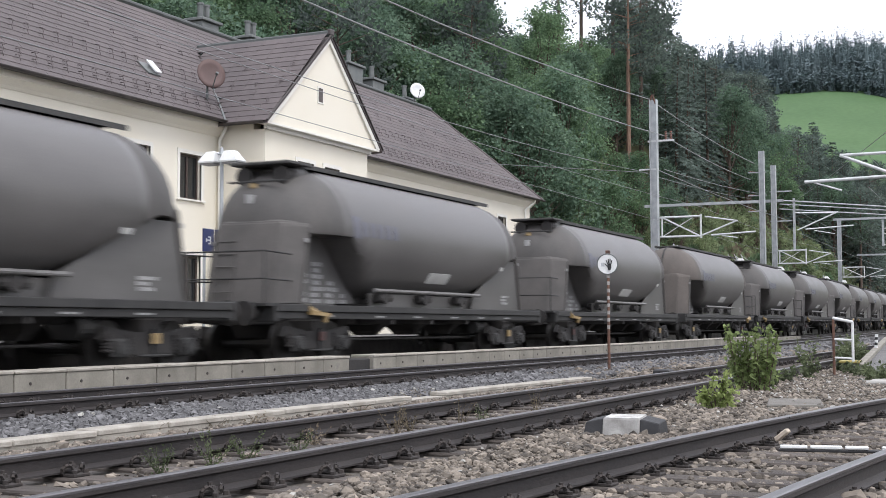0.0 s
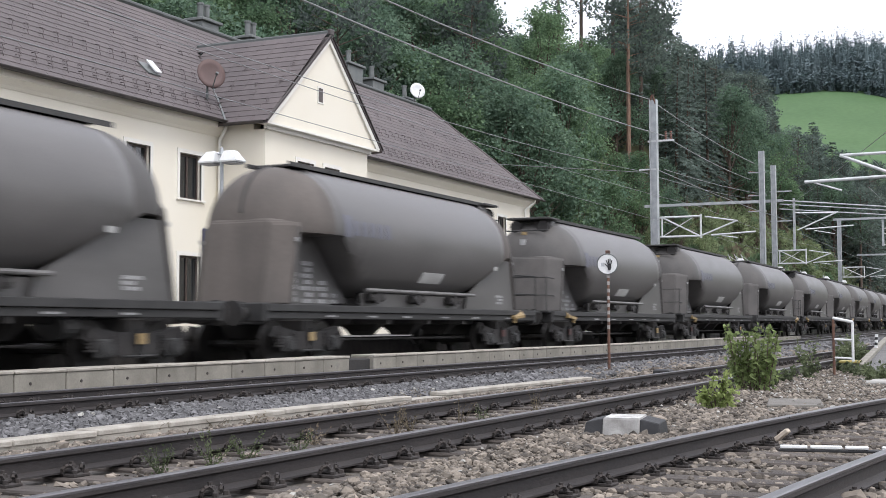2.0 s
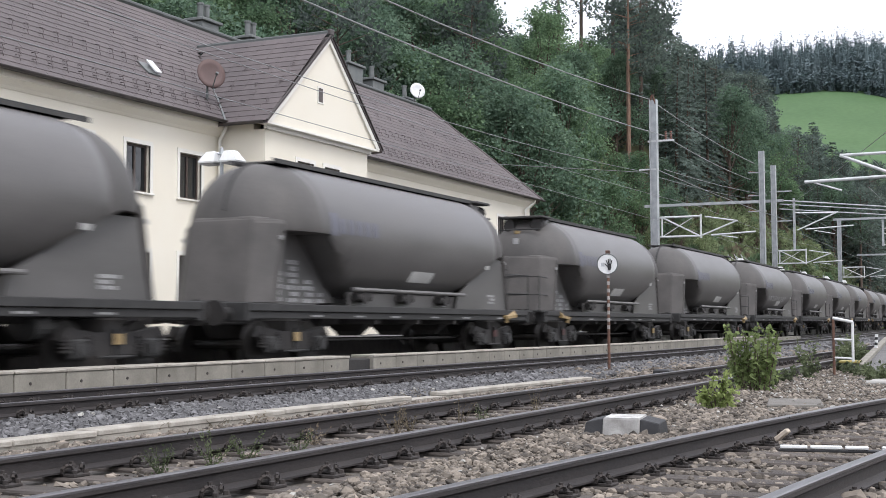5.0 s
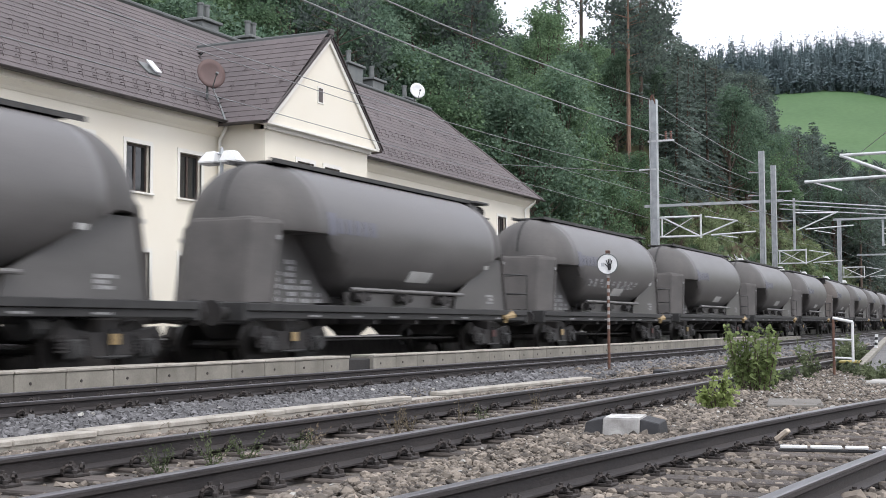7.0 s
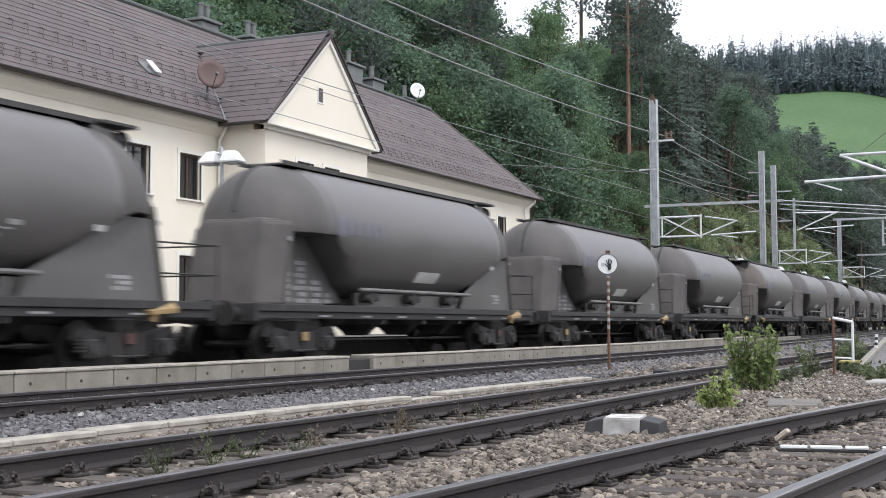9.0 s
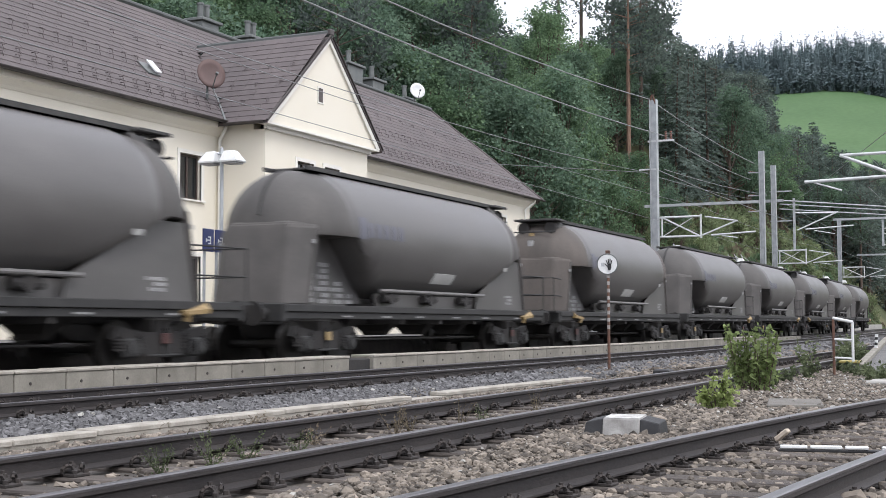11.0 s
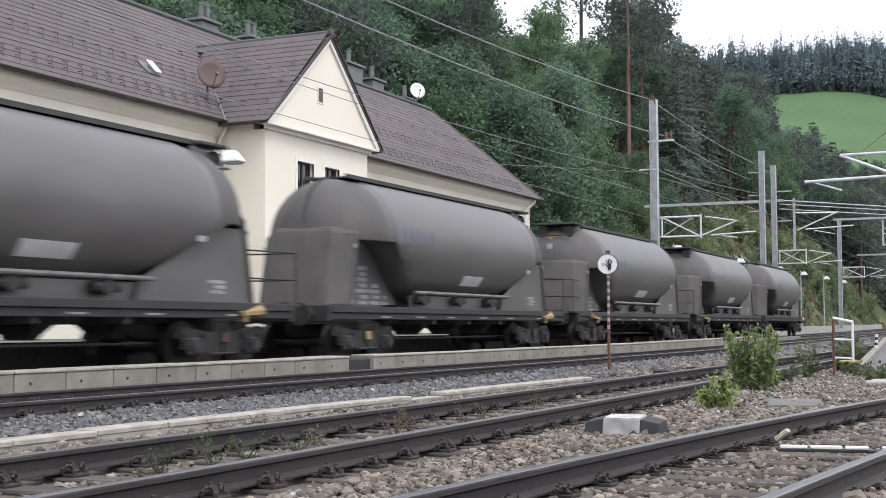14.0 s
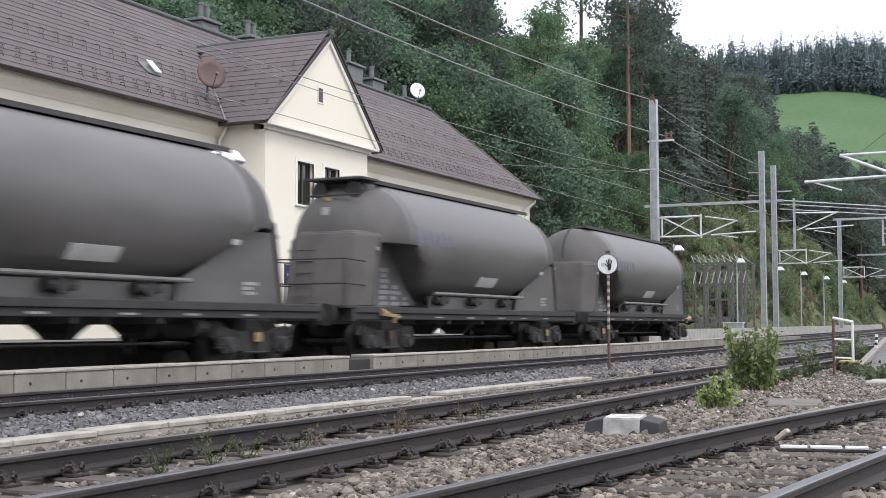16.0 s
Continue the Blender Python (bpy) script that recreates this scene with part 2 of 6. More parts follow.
def build_ground():
    xs = [-900, -500, -250, -120, -60, -30] + [i * 4.0 for i in range(-5, 60)] + [245 + 12 * i for i in range(45)] + [900, 1400, 2500]
    ys = [-2500, -1200, -600, -300, -150, -80, -40, -20, -8] + [i * 3.0 for i in range(0, 34)] + [104 + 9 * i for i in range(24)] + [400, 600, 1000, 1800]
    verts = [(x, y, ground_z(x, y)) for y in ys for x in xs]
    n = len(xs)
    faces = [(j * n + i, j * n + i + 1, (j + 1) * n + i + 1, (j + 1) * n + i) for j in range(len(ys) - 1) for i in range(n - 1)]
    me = bpy.data.meshes.new("ground")
    me.from_pydata(verts, [], faces)
    for m in (M_GRAVELBED, M_SLOPE, M_MEADOW):
        me.materials.append(m)
    for p in me.polygons:
        c = p.center
        p.material_index = 0 if (c.y < 31 and c.x < 75) or c.y < 20 and c.x < 230 else (2 if c.x > 300 else 1)
        p.use_smooth = True
    tagged(new("ground", me), "gravel yard rising into grassy wooded hillside and meadow", "ground", kind="structure")


M_GRAVELBED = mat("gravel and dirt bed", (0.055, 0.047, 0.04), (0.13, 0.115, 0.1), scale=3, rough=0.95, bump=0.6, fine=45, third=(0.16, 0.145, 0.13))
build_ground()


# ---- tracks ----
def lane(y0, bent=True):
    def at(x, off):
        dy, dz, _ = bend(x) if bent else (0, 0, 0)
        return x, y0 + off + dy, dz
    return at


def siding(x, off):
    """The diverging siding in the foreground."""
    u = x - 5.84
    slope = -0.09 - 0.009 * u
    s = 1 / math.sqrt(1 + slope * slope)
    return x - slope * s * (off - 0.75), 2.69 - 0.09 * u - 0.0045 * u * u + s * (off - 0.75), 0.0


def rail_mesh(at, off, xs, head):
    prof = ((-0.036, -0.004), (-0.03, 0.0), (0.03, 0.0), (0.036, -0.004), (0.036, -0.016), (0.03, -0.018)) if head else \
        ((-0.036, -0.017), (0.036, -0.017), (0.036, -0.036), (0.01, -0.052), (0.009, -0.115), (0.065, -0.138), (0.065, -0.15), (-0.065, -0.15), (-0.065, -0.138), (-0.009, -0.115), (-0.01, -0.052), (-0.036, -0.036))
    if head:
        prof = prof + ((-0.03, -0.018), (-0.036, -0.016))
    bm = bmesh.new()
    rings = []
    for x in xs:
        px, py, pz = at(x, off)
        rings.append([(px, py + u, pz + w) for u, w in prof])
    loft(bm, rings)
    bmesh.ops.recalc_face_normals(bm, faces=bm.faces)
    return bm


def sleeper_mesh():
    bm = boxes((-0.125, 0.125, -1.3, 1.3, -0.09, 0.0), bevel=0.014)
    return bm


def clip_mesh():
    """Baseplate and, on both sides of the rail, a bolted clip with curled spring ends."""
    bm = boxes((-0.085, 0.085, -0.2, 0.2, 0.0, 0.024), bevel=0.005)
    for s in (-1, 1):
        a, c = (0.058, 0.15) if s > 0 else (-0.15, -0.058)
        box(bm, -0.05, 0.05, a, c, 0.02, 0.06, bevel=0.014)
        rod(bm, (0, s * 0.105, 0.05), (0, s * 0.105, 0.088), 0.034, 0.03, n=6)
        rod(bm, (0, s * 0.105, 0.088), (0, s * 0.105, 0.108), 0.015, n=6)
        for k in (-1, 1):
            ring = [(k * (0.078 + 0.038 * math.cos(q)), s * (0.115 + 0.012 * q), 0.052 + 0.036 * math.sin(q)) for q in (3.0, 2.3, 1.6, 0.9, 0.2, -0.5, -1.2)]
            for u, w in zip(ring, ring[1:]):
                rod(bm, u, w, 0.014, n=5, caps=False)
            rod(bm, (k * 0.06, s * 0.178, 0.02), (k * 0.06, s * 0.178, 0.05), 0.02, n=6)
    return bm


def track(name, label, at, x0, x1, step, near_from, near_to, clip=1.0):
    t = thing(name, label, "railway track", kind="structure")
    xs = [x0 + step * i for i in range(int((x1 - x0) / step) + 1)]
    for off in (-0.75, 0.75):
        r = part("rail", rail_mesh(at, off, xs, False), M_RAIL, t)
        part("rail_head", rail_mesh(at, off, xs, True), M_HEAD, r)
    sl = part("sleeper", sleeper_mesh(), M_TIE, t)
    cl = part("rail_fastening", clip_mesh(), M_CLIP, sl)
    first = True
    x = near_from
    rng = random.Random(5)
    while x < near_to:
        cx, cy, cz = at(x, 0.0)
        ex, ey, _ = at(x + 0.5, 0.0)
        m = Matrix.Translation((cx + rng.uniform(-0.03, 0.03), cy + rng.uniform(-0.04, 0.04), cz - 0.17)) @ pose(0, 0, 0, 0, 0, math.degrees(math.atan2(ey - cy, ex - cx)) + rng.uniform(-1, 1))
        s = sl if first else share("sleeper", sl, t)
        s.matrix_basis = m
        for k, off in enumerate((-0.75, 0.75)):
            c = cl if first and k == 0 else share("rail_fastening", cl, s)
            c.matrix_basis = pose(0, off, 0) @ Matrix.Diagonal((clip, 1, clip, 1))
        first = False
        x += 0.6
    return t


track("track_one", "rusty running rails on timber sleepers beside low platform", lane(Y_ONE), -40, 260, 5, 9, 62)
track("track_two", "worn rails on weathered timber sleepers with weeds", lane(Y_TWO), -40, 260, 5, 2.5, 50, clip=0.88)
track("track_three", "curving siding rails with bolted fastenings in ballast", siding, -9, 34, 1, -8.0, 24, clip=0.72)
track("track_main", "main line rails behind the low platform", lane(Y_TRAIN), -60, 330, 5, 6, 40)


# ---- the silo wagons ----
def tank_ring(x, r, zc, steep, gentle, n=36):
    pts = []
    for i in range(n):
        a = 2 * math.pi * i / n
        y, z = r * math.sin(a), zc + r * math.cos(a)
        pts.append((x, y, max(z, steep if x * y > 0 else gentle)))
    return pts


def hood_radius(x):
    u = min(1.0, max(0.0, (abs(x) - 4.65) / 1.44))
    return max(0.04, 1.375 * (1 - u ** 2.5) ** 0.44)


def tank_mesh(xs):
    """The barrel, or one of its end hoods, cut off by the hopper slopes below."""
    bm = bmesh.new()
    rings = []
    for x in xs:
        a = abs(x)
        r = 1.42 - 0.045 * smooth_step(4.3, 4.62, a) if a < 4.64 else hood_radius(x)
        steep = 1.36 + max(0.0, min(a, 4.35) - 2.9) * 0.92
        gentle = min(2.66, 1.36 + max(0.0, a - 2.3) * 0.5)
        rings.append(tank_ring(x, r, 2.77, steep, gentle))
    loft(bm, rings)
    bmesh.ops.remove_doubles(bm, verts=bm.verts, dist=0.0005)
    bmesh.ops.recalc_face_normals(bm, faces=bm.faces)
    for e in bm.edges:
        e.smooth = len(e.link_faces) < 2 or e.calc_face_angle(0) < radians(38)
    return bm


def end_support(s):
    """Leaning housing with splayed corner panels that carries one end of the tank."""
    bm = bmesh.new()
    rings = []
    for z, xf, xs, wf, w in ((1.25, 6.4, 6.04, 0.72, 1.12), (2.82, 6.14, 5.68, 0.72, 1.13), (2.91, 6.12, 5.64, 0.7, 1.1), (2.96, 6.07, 5.58, 0.64, 1.02)):
        rings.append([(s * xf, -wf, z), (s * xf, wf, z), (s * xs, w, z), (s * (xs - 0.1), w, z), (s * (xs - 0.1), -w, z), (s * xs, -w, z)])
    loft(bm, rings)
    bmesh.ops.recalc_face_normals(bm, faces=bm.faces)
    bmesh.ops.bevel(bm, geom=[e for e in bm.edges if e.calc_face_angle(0) > 0.3], offset=0.025, segments=2, affect="EDGES")
    return bm


def side_sheet(s, f):
    """Recessed web between end wall and hopper."""
    bm = bmesh.new()
    poly_prism(bm, [(f * 5.95, 1.25), (f * 2.85, 1.25), (f * 2.85, 1.36), (f * 4.34, 2.72), (f * 5.6, 2.72)], s * 0.62, s * 0.58)
    return bm


def wheelset(bm_list, x):
    for y in (-0.75, 0.75):
        bm = bm_list
        rod(bm, (x, y - 0.065, 0.46), (x, y + 0.065, 0.46), 0.46, n=24)
    rod(bm, (x, -0.75, 0.46), (x, 0.75, 0.46), 0.09, n=10)
    return bm


def bogie(parent, x):
    b = new("bogie")
    b.parent = parent
    b.location = (x, 0, 0)
    for s in (-1, 1):
        bm = bmesh.new()
        poly_prism(bm, [(-1.35, 0.62), (-0.95, 0.4), (-0.5, 0.36), (0.5, 0.36), (0.95, 0.4), (1.35, 0.62), (1.2, 0.82), (0.5, 0.72), (-0.5, 0.72), (-1.2, 0.82)], s * 1.0 - 0.06, s * 1.0 + 0.06)
        part("side_frame", bm, M_BOGIE, b)
        for wx in (-0.9, 0.9):
            bm = bmesh.new()
            box(bm, wx - 0.17, wx + 0.17, s * 1.07 - 0.07, s * 1.07 + 0.07, 0.3, 0.62, bevel=0.03)
            rod(bm, (wx, s * 1.12, 0.46), (wx, s * 1.2, 0.46), 0.12, n=12)
            part("axle_box", bm, M_FRAME, b)
            for k in (-0.28, 0.28):
                bm = bmesh.new()
                rod(bm, (wx + k, s * 1.05, 0.4), (wx + k, s * 1.05, 0.7), 0.05, n=8)
                for j in range(5):
                    rod(bm, (wx + k, s * 1.05, 0.42 + 0.055 * j), (wx + k, s * 1.05, 0.45 + 0.055 * j), 0.085, n=10)
                part("spring", bm, M_BOGIE, b)
    for wx in (-0.9, 0.9):
        part("wheelset", wheelset(bmesh.new(), wx), M_WHEEL, b)
        for y in (-0.75, 0.75):
            part("brake_block", boxes((wx * 0.42 - 0.05, wx * 0.42 + 0.05, y - 0.06, y + 0.06, 0.3, 0.62), bevel=0.015), M_CLIP, b)
    for s in (-1, 1):
        part("brake_hanger", rods(((0.0, s * 1.09, 0.3), (0.0, s * 1.09, 0.78), 0.035), ((-0.42, s * 1.09, 0.33), (0.42, s * 1.09, 0.33), 0.028), n=6), M_FRAME, b)
    part("bolster", boxes((-0.25, 0.25, -1.05, 1.05, 0.55, 0.95), bevel=0.03), M_BOGIE, b)
    return b


def bars(rows, x0, z0, w, h, gap, y, thick=0.004):
    """Rows of unreadable stencilled marks."""
    bm = bmesh.new()
    rng = random.Random(3)
    for j in range(rows):
        x, end = x0 + rng.uniform(0, 0.12), x0 + w * rng.uniform(0.6, 1)
        while x < end:
            d = rng.uniform(0.06, 0.22)
            box(bm, x, min(x + d, end + 0.05), min(y, y - thick * (1 if y > 0 else -1)), max(y, y - thick * (1 if y > 0 else -1)), z0 + j * (h + gap), z0 + j * (h + gap) + h)
            x += d + 0.035
    return bm


def on_tank(bm, x0, x1, a0, a1, s, lift=0.006):
    """A thin plate bent round the tank between two angles from the top, on side s."""
    n = 6
    for r in (1.42 + lift,):
        grid = [[bm.verts.new((x, s * r * math.sin(radians(a0 + (a1 - a0) * i / n)), 2.77 + r * math.cos(radians(a0 + (a1 - a0) * i / n)))) for i in range(n + 1)] for x in (x0, x1)]
        low = [[bm.verts.new((x, s * (r - 0.012) * math.sin(radians(a0 + (a1 - a0) * i / n)), 2.77 + (r - 0.012) * math.cos(radians(a0 + (a1 - a0) * i / n)))) for i in range(n + 1)] for x in (x0, x1)]
        for i in range(n):
            bm.faces.new((grid[0][i], grid[0][i + 1], grid[1][i + 1], grid[1][i]))
        for k in (0, 1):
            for i in range(n):
                bm.faces.new((grid[k][i], grid[k][i + 1], low[k][i + 1], low[k][i]))
        for i in (0, n):
            bm.faces.new((grid[0][i], grid[1][i], low[1][i], low[0][i]))
    bmesh.ops.recalc_face_normals(bm, faces=bm.faces)
    return bm


def wagon():
    """A covered silo wagon with its service platform at the -x end. Both long sides are alike by a half turn."""
    w = thing("silo_wagon", "dusty grey bulk silo wagon with round tank on bogies", "freight wagon", group="silo wagons of the train")
    half = (1.2, 2.3, 2.9, 3.2, 3.6, 4.0, 4.3, 4.35, 4.38, 4.45, 4.53, 4.62)
    part("tank", tank_mesh([-v for v in half[::-1]] + [0] + list(half)), M_WAGON, w, smooth=True)
    for s in (-1, 1):
        part("end_hood", tank_mesh([s * v for v in (4.6, 4.8, 4.95, 5.1, 5.24, 5.38, 5.5, 5.61, 5.71, 5.8, 5.88, 5.95, 6.0, 6.04, 6.065, 6.08, 6.088, 6.09)]), M_HOOD, w, "darker rounded end hood", smooth=True)
        for y in (-1.14, 1.14):
            part("corner_post", rods(((s * 6.0, y, 1.25), (s * 5.68, y, 2.8), 0.03), n=6), M_HOOD, w)
            part("lamp_iron", boxes((s * 5.78 - 0.05, s * 5.78 + 0.05, y - 0.02, y + 0.02, 2.5, 2.58)), M_LETTER, w)
    for s in (-1, 1):
        part("end_housing", end_support(s), M_WAGON_LIGHT, w)
        part("side_sill", boxes((-7.15, 7.15, s * 1.28 - 0.05, s * 1.28 + 0.05, 1.1, 1.24), (-7.15, 7.15, s * 1.25 - 0.03, s * 1.25 + 0.03, 0.96, 1.1), bevel=0.01), M_FRAME, w)
        part("headstock", boxes((s * 7.15 - 0.08, s * 7.15 + 0.08, -1.3, 1.3, 0.9, 1.26), bevel=0.02), M_FRAME, w)
        for y in (-0.875, 0.875):
            part("buffer", rods(((s * 7.2, y, 1.06), (s * 7.6, y, 1.06), 0.11), ((s * 7.6, y, 1.06), (s * 7.66, y, 1.06), 0.24), n=16), M_BOGIE, w)
        part("coupling", rods(((s * 7.2, 0, 1.02), (s * 7.9, 0, 0.92), 0.05), ((s * 7.6, -0.12, 0.9), (s * 7.6, 0.12, 0.9), 0.04)), M_BOGIE, w)
        part("web_sheet", side_sheet(s, s), M_WAGON, w)
        bm = bmesh.new()
        poly_prism(bm, [(-s * 2.6, 1.25), (-s * 5.98, 1.25), (-s * 5.66, 2.6), (-s * 5.0, 2.6), (-s * 2.7, 1.6)], s * 1.1, s * 1.07)
        part("flush_sheet", bm, M_WAGON, w)
        truck = bogie(w, s * 5.15)
        for y in (-1, 1):
            part("end_plate", boxes((-0.1, 0.12, y * 1.13 - 0.015, y * 1.13 + 0.015, 0.52, 0.7), bevel=0.01), M_YELLOW if s > 0 else M_RED_FADED, truck)
        # apron, pipe, valves and plates along each side
        part("apron", boxes((-2.85, 2.85, s * 0.98 - 0.012, s * 0.98 + 0.012, 1.24, 1.54)), M_WAGON, w)
        part("markings", bars(3, min(-s * 5.15, -s * 4.65), 1.4, 0.5, 0.06, 0.03, s * 1.106), M_LETTER, w, "faded white stencilled marks")
        part("discharge_pipe", rods(((-2.9 * s, s * 1.2, 1.6), (3.0 * s, s * 1.2, 1.6), 0.045), n=10), M_STEEL_DULL, w)
        for k in (-2.4, -0.3, 1.8):
            bm = bmesh.new()
            rod(bm, (-s * k, s * 0.7, 1.45), (-s * k, s * 1.16, 1.45), 0.12, n=14)
            rod(bm, (-s * k - 0.32, s * 1.1, 1.45), (-s * k + 0.32, s * 1.1, 1.45), 0.1, n=10)
            rod(bm, (-s * k, s * 1.14, 1.45), (-s * k, s * 1.2, 1.45), 0.15, n=14)
            part("valve", bm, M_BOGIE, w)
        bm = bmesh.new()
        on_tank(bm, min(s * 0.18, -s * 1.02), max(s * 0.18, -s * 1.02), 119, 131, s)
        part("panel", bm, M_PLATE, w, "whitish blank enamel panel")
        on = on_tank(bmesh.new(), min(-s * 3.95, -s * 4.2), max(-s * 3.95, -s * 4.2), 106, 110, s)
        part("small_panel", on, M_PLATE, w)
        bm = bmesh.new()
        for k in range(6):
            a = s * (4.15 - 0.36 * k)
            on_tank(bm, a - (0.17 if k == 0 else 0.12), a + (0.17 if k == 0 else 0.12), 79 if k else 75, 92 if k else 94, s, lift=0.003)
        part("lettering", bm, M_BLUE, w, "faded blue unreadable lettering")
        for x0, z0, rows, wide in ((5.3, 1.32, 5, 0.36), (4.8, 1.3, 7, 0.5), (4.2, 1.3, 4, 0.5), (3.6, 1.3, 2, 0.35)):
            part("markings", bars(rows, min(s * x0, s * (x0 - wide)), z0, wide, 0.085, 0.045, s * 0.645), M_LETTER, w, "faded white stencilled marks")
        for k in (-5.4, -3.1, -1.2, 0.9, 2.6, 4.4):
            part("sill_marks", bars(1, k, 1.0, 0.5, 0.035, 0.01, s * 1.285, thick=-0.004), M_LETTER, w)
    # centre sill, brake gear and hopper outlets
    part("centre_sill", boxes((-7.1, 7.1, -0.35, 0.35, 0.85, 1.3), bevel=0.02), M_BOGIE, w)
    for k in (-3.2, -1.15, 0.95, 3.0):
        bm = bmesh.new()
        loft(bm, [[(k + a * h, b * v, z) for a, b in ((-1, -1), (1, -1), (1, 1), (-1, 1))] for z, h, v in ((0.6, 0.1, 0.26), (0.7, 0.13, 0.34), (1.3, 0.52, 0.95))])
        bmesh.ops.recalc_face_normals(bm, faces=bm.faces)
        part("hopper_outlet", bm, M_BOGIE, w)
    part("brake_rod", rods(((-3.9, -0.5, 0.52), (3.9, -0.5, 0.52), 0.025), ((-3.9, 0.5, 0.52), (3.9, 0.5, 0.52), 0.025), n=6), M_BOGIE, w)
    for k in (-2.2, -0.1, 2.0):
        part("cross_bearer", boxes((k - 0.06, k + 0.06, -1.25, 1.25, 0.86, 1.0)), M_BOGIE, w)
    part("brake_cylinder", rods(((3.6, -0.7, 0.78), (4.0, -0.7, 0.78), 0.16), n=14), M_FRAME, w)
    part("belly_beam", boxes((-2.85, 2.85, -0.55, 0.55, 1.22, 1.44), bevel=0.03), M_BOGIE, w)
    # roof walkway and hatches
    bm = boxes((-5.7, 4.85, -0.52, 0.52, 4.16, 4.2))
    for s in (-1, 1):
        box(bm, -5.7, 5.1, s * 0.52 - 0.015, s * 0.52 + 0.015, 4.13, 4.22)
    part("roof_walkway", bm, M_WALK, w)
    for k in (-4, -1.35, 1.35, 4):
        part("hatch", rods(((k, 0, 4.15), (k, 0, 4.26), 0.3), n=16), M_WAGON, w)
    # closed end: seam round the dome and lamp brackets
    bm = bmesh.new()
    arc = []
    for i in range(13):
        u = i / 12 * 0.985
        arc.append((4.65 + 1.44 * u, 0, 2.77 + hood_radius(4.65 + 1.44 * u)))
    for a, b in zip(arc, arc[1:]):
        rod(bm, a, b, 0.035, n=6)
    part("dome_seam", bm, M_FRAME, w)
    part("end_hook", boxes((5.88, 6.0, -0.08, 0.1, 2.3, 2.66), bevel=0.02), M_FRAME, w)
    # service end: canopy, equipment, rails, ladder
    part("canopy", boxes((-5.8, -4.9, -0.72, 0.72, 4.14, 4.2), bevel=0.01), M_WALK, w)
    for y in (-0.45, 0.45):
        part("filter_drum", rods(((-5.62, y, 3.92), (-4.9, y, 3.92), 0.15), ((-5.68, y, 3.92), (-5.62, y, 3.92), 0.19), n=14), M_BOGIE, w)
    part("platform_frame", rods(((-5.85, -0.7, 3.78), (-5.85, 0.7, 3.78), 0.025), n=6), M_FRAME, w)
    part("filter_housing", boxes((-5.3, -4.85, -0.6, 0.6, 3.5, 4.13), bevel=0.06), M_WAGON, w)
    part("yellow_valve", boxes((-5.86, -5.76, 0.02, 0.2, 3.64, 3.75), bevel=0.02), M_YELLOW, w)
    part("pale_notice", boxes((-6.02, -5.95, 0.0, 0.18, 3.32, 3.5)), M_LETTER, w)
    bm = bmesh.new()
    for y in (0.25, 0.72):
        rod(bm, (-6.47, y, 1.25), (-6.16, y, 2.66), 0.018, n=6)
    for k in range(5):
        rod(bm, (-6.42 + 0.057 * k, 0.25, 1.5 + 0.26 * k), (-6.42 + 0.057 * k, 0.72, 1.5 + 0.26 * k), 0.014, n=6)
    part("ladder", bm, M_HOOD, w)
    bars_of = []
    for z in (1.72, 2.25):
        bars_of.append(((-7.45, -1.2, z), (-7.45, 1.2, z), 0.018))
        for y in (-1.2, 1.2):
            bars_of.append(((-7.45, y, z), (-6.1, y * 0.8, z), 0.018))
    for y in (-1.2, 1.2):
        bars_of.append(((-7.45, y, 1.2), (-7.45, y, 2.27), 0.018))
    for b in bars_of:
        part("railing_bar", rods(b, n=6), M_FRAME, w)
    part("service_step", boxes((-7.5, -7.05, -1.3, 1.3, 1.2, 1.25)), M_FRAME, w)
    for s in (-1, 1):
        bm = bmesh.new()
        loft(bm, [[(-6.0, s * y, 1.04), (-5.3, s * y, 1.0), (-5.28, s * y, 1.07), (-6.0, s * y, top)] for y, top in ((1.3, 1.26), (1.42, 1.12))])
        bmesh.ops.recalc_face_normals(bm, faces=bm.faces)
        part("brake_crank", bm, M_YELLOW, w, "faded yellow wedge-shaped brake handle guard")
        part("crank_knob", rods(((-5.42, s * 1.34, 0.9), (-5.42, s * 1.38, 1.04), 0.06), n=8), M_YELLOW, w)
    return w


M_STEEL_DULL = mat("dull pipe steel", (0.12, 0.117, 0.113), (0.2, 0.194, 0.188), scale=4, rough=0.5, metal=0.2)
WAGON_PITCH = 15.8
# how far the train has come at each time, in metres
WAY = [(0.0, -0.1), (1.5, 23.85), (3.5, 55.98), (7.0, 111.56), (9.0, 142.75), (12.5, 196.3), (14.5, 226.65), (16.0, 249.6)]
#         service end ahead (A) or behind (B), from the head of the visible part to the tail
ORDER = "AAABAABABBBBBABBAAB"


def train_way(t):
    """Piecewise cubic through WAY."""
    ts, ss = [a for a, _ in WAY], [b for _, b in WAY]
    sl = []
    for i in range(len(ts)):
        a, b = max(0, i - 1), min(len(ts) - 1, i + 1)
        sl.append((ss[b] - ss[a]) / (ts[b] - ts[a]))
    i = max(0, min(len(ts) - 2, sum(1 for a in ts[1:-1] if t >= a)))
    h = ts[i + 1] - ts[i]
    u = (t - ts[i]) / h
    return (ss[i] * (1 + 2 * u) * (1 - u) ** 2 + h * sl[i] * u * (1 - u) ** 2 + ss[i + 1] * u * u * (3 - 2 * u) + h * sl[i + 1] * u * u * (u - 1))


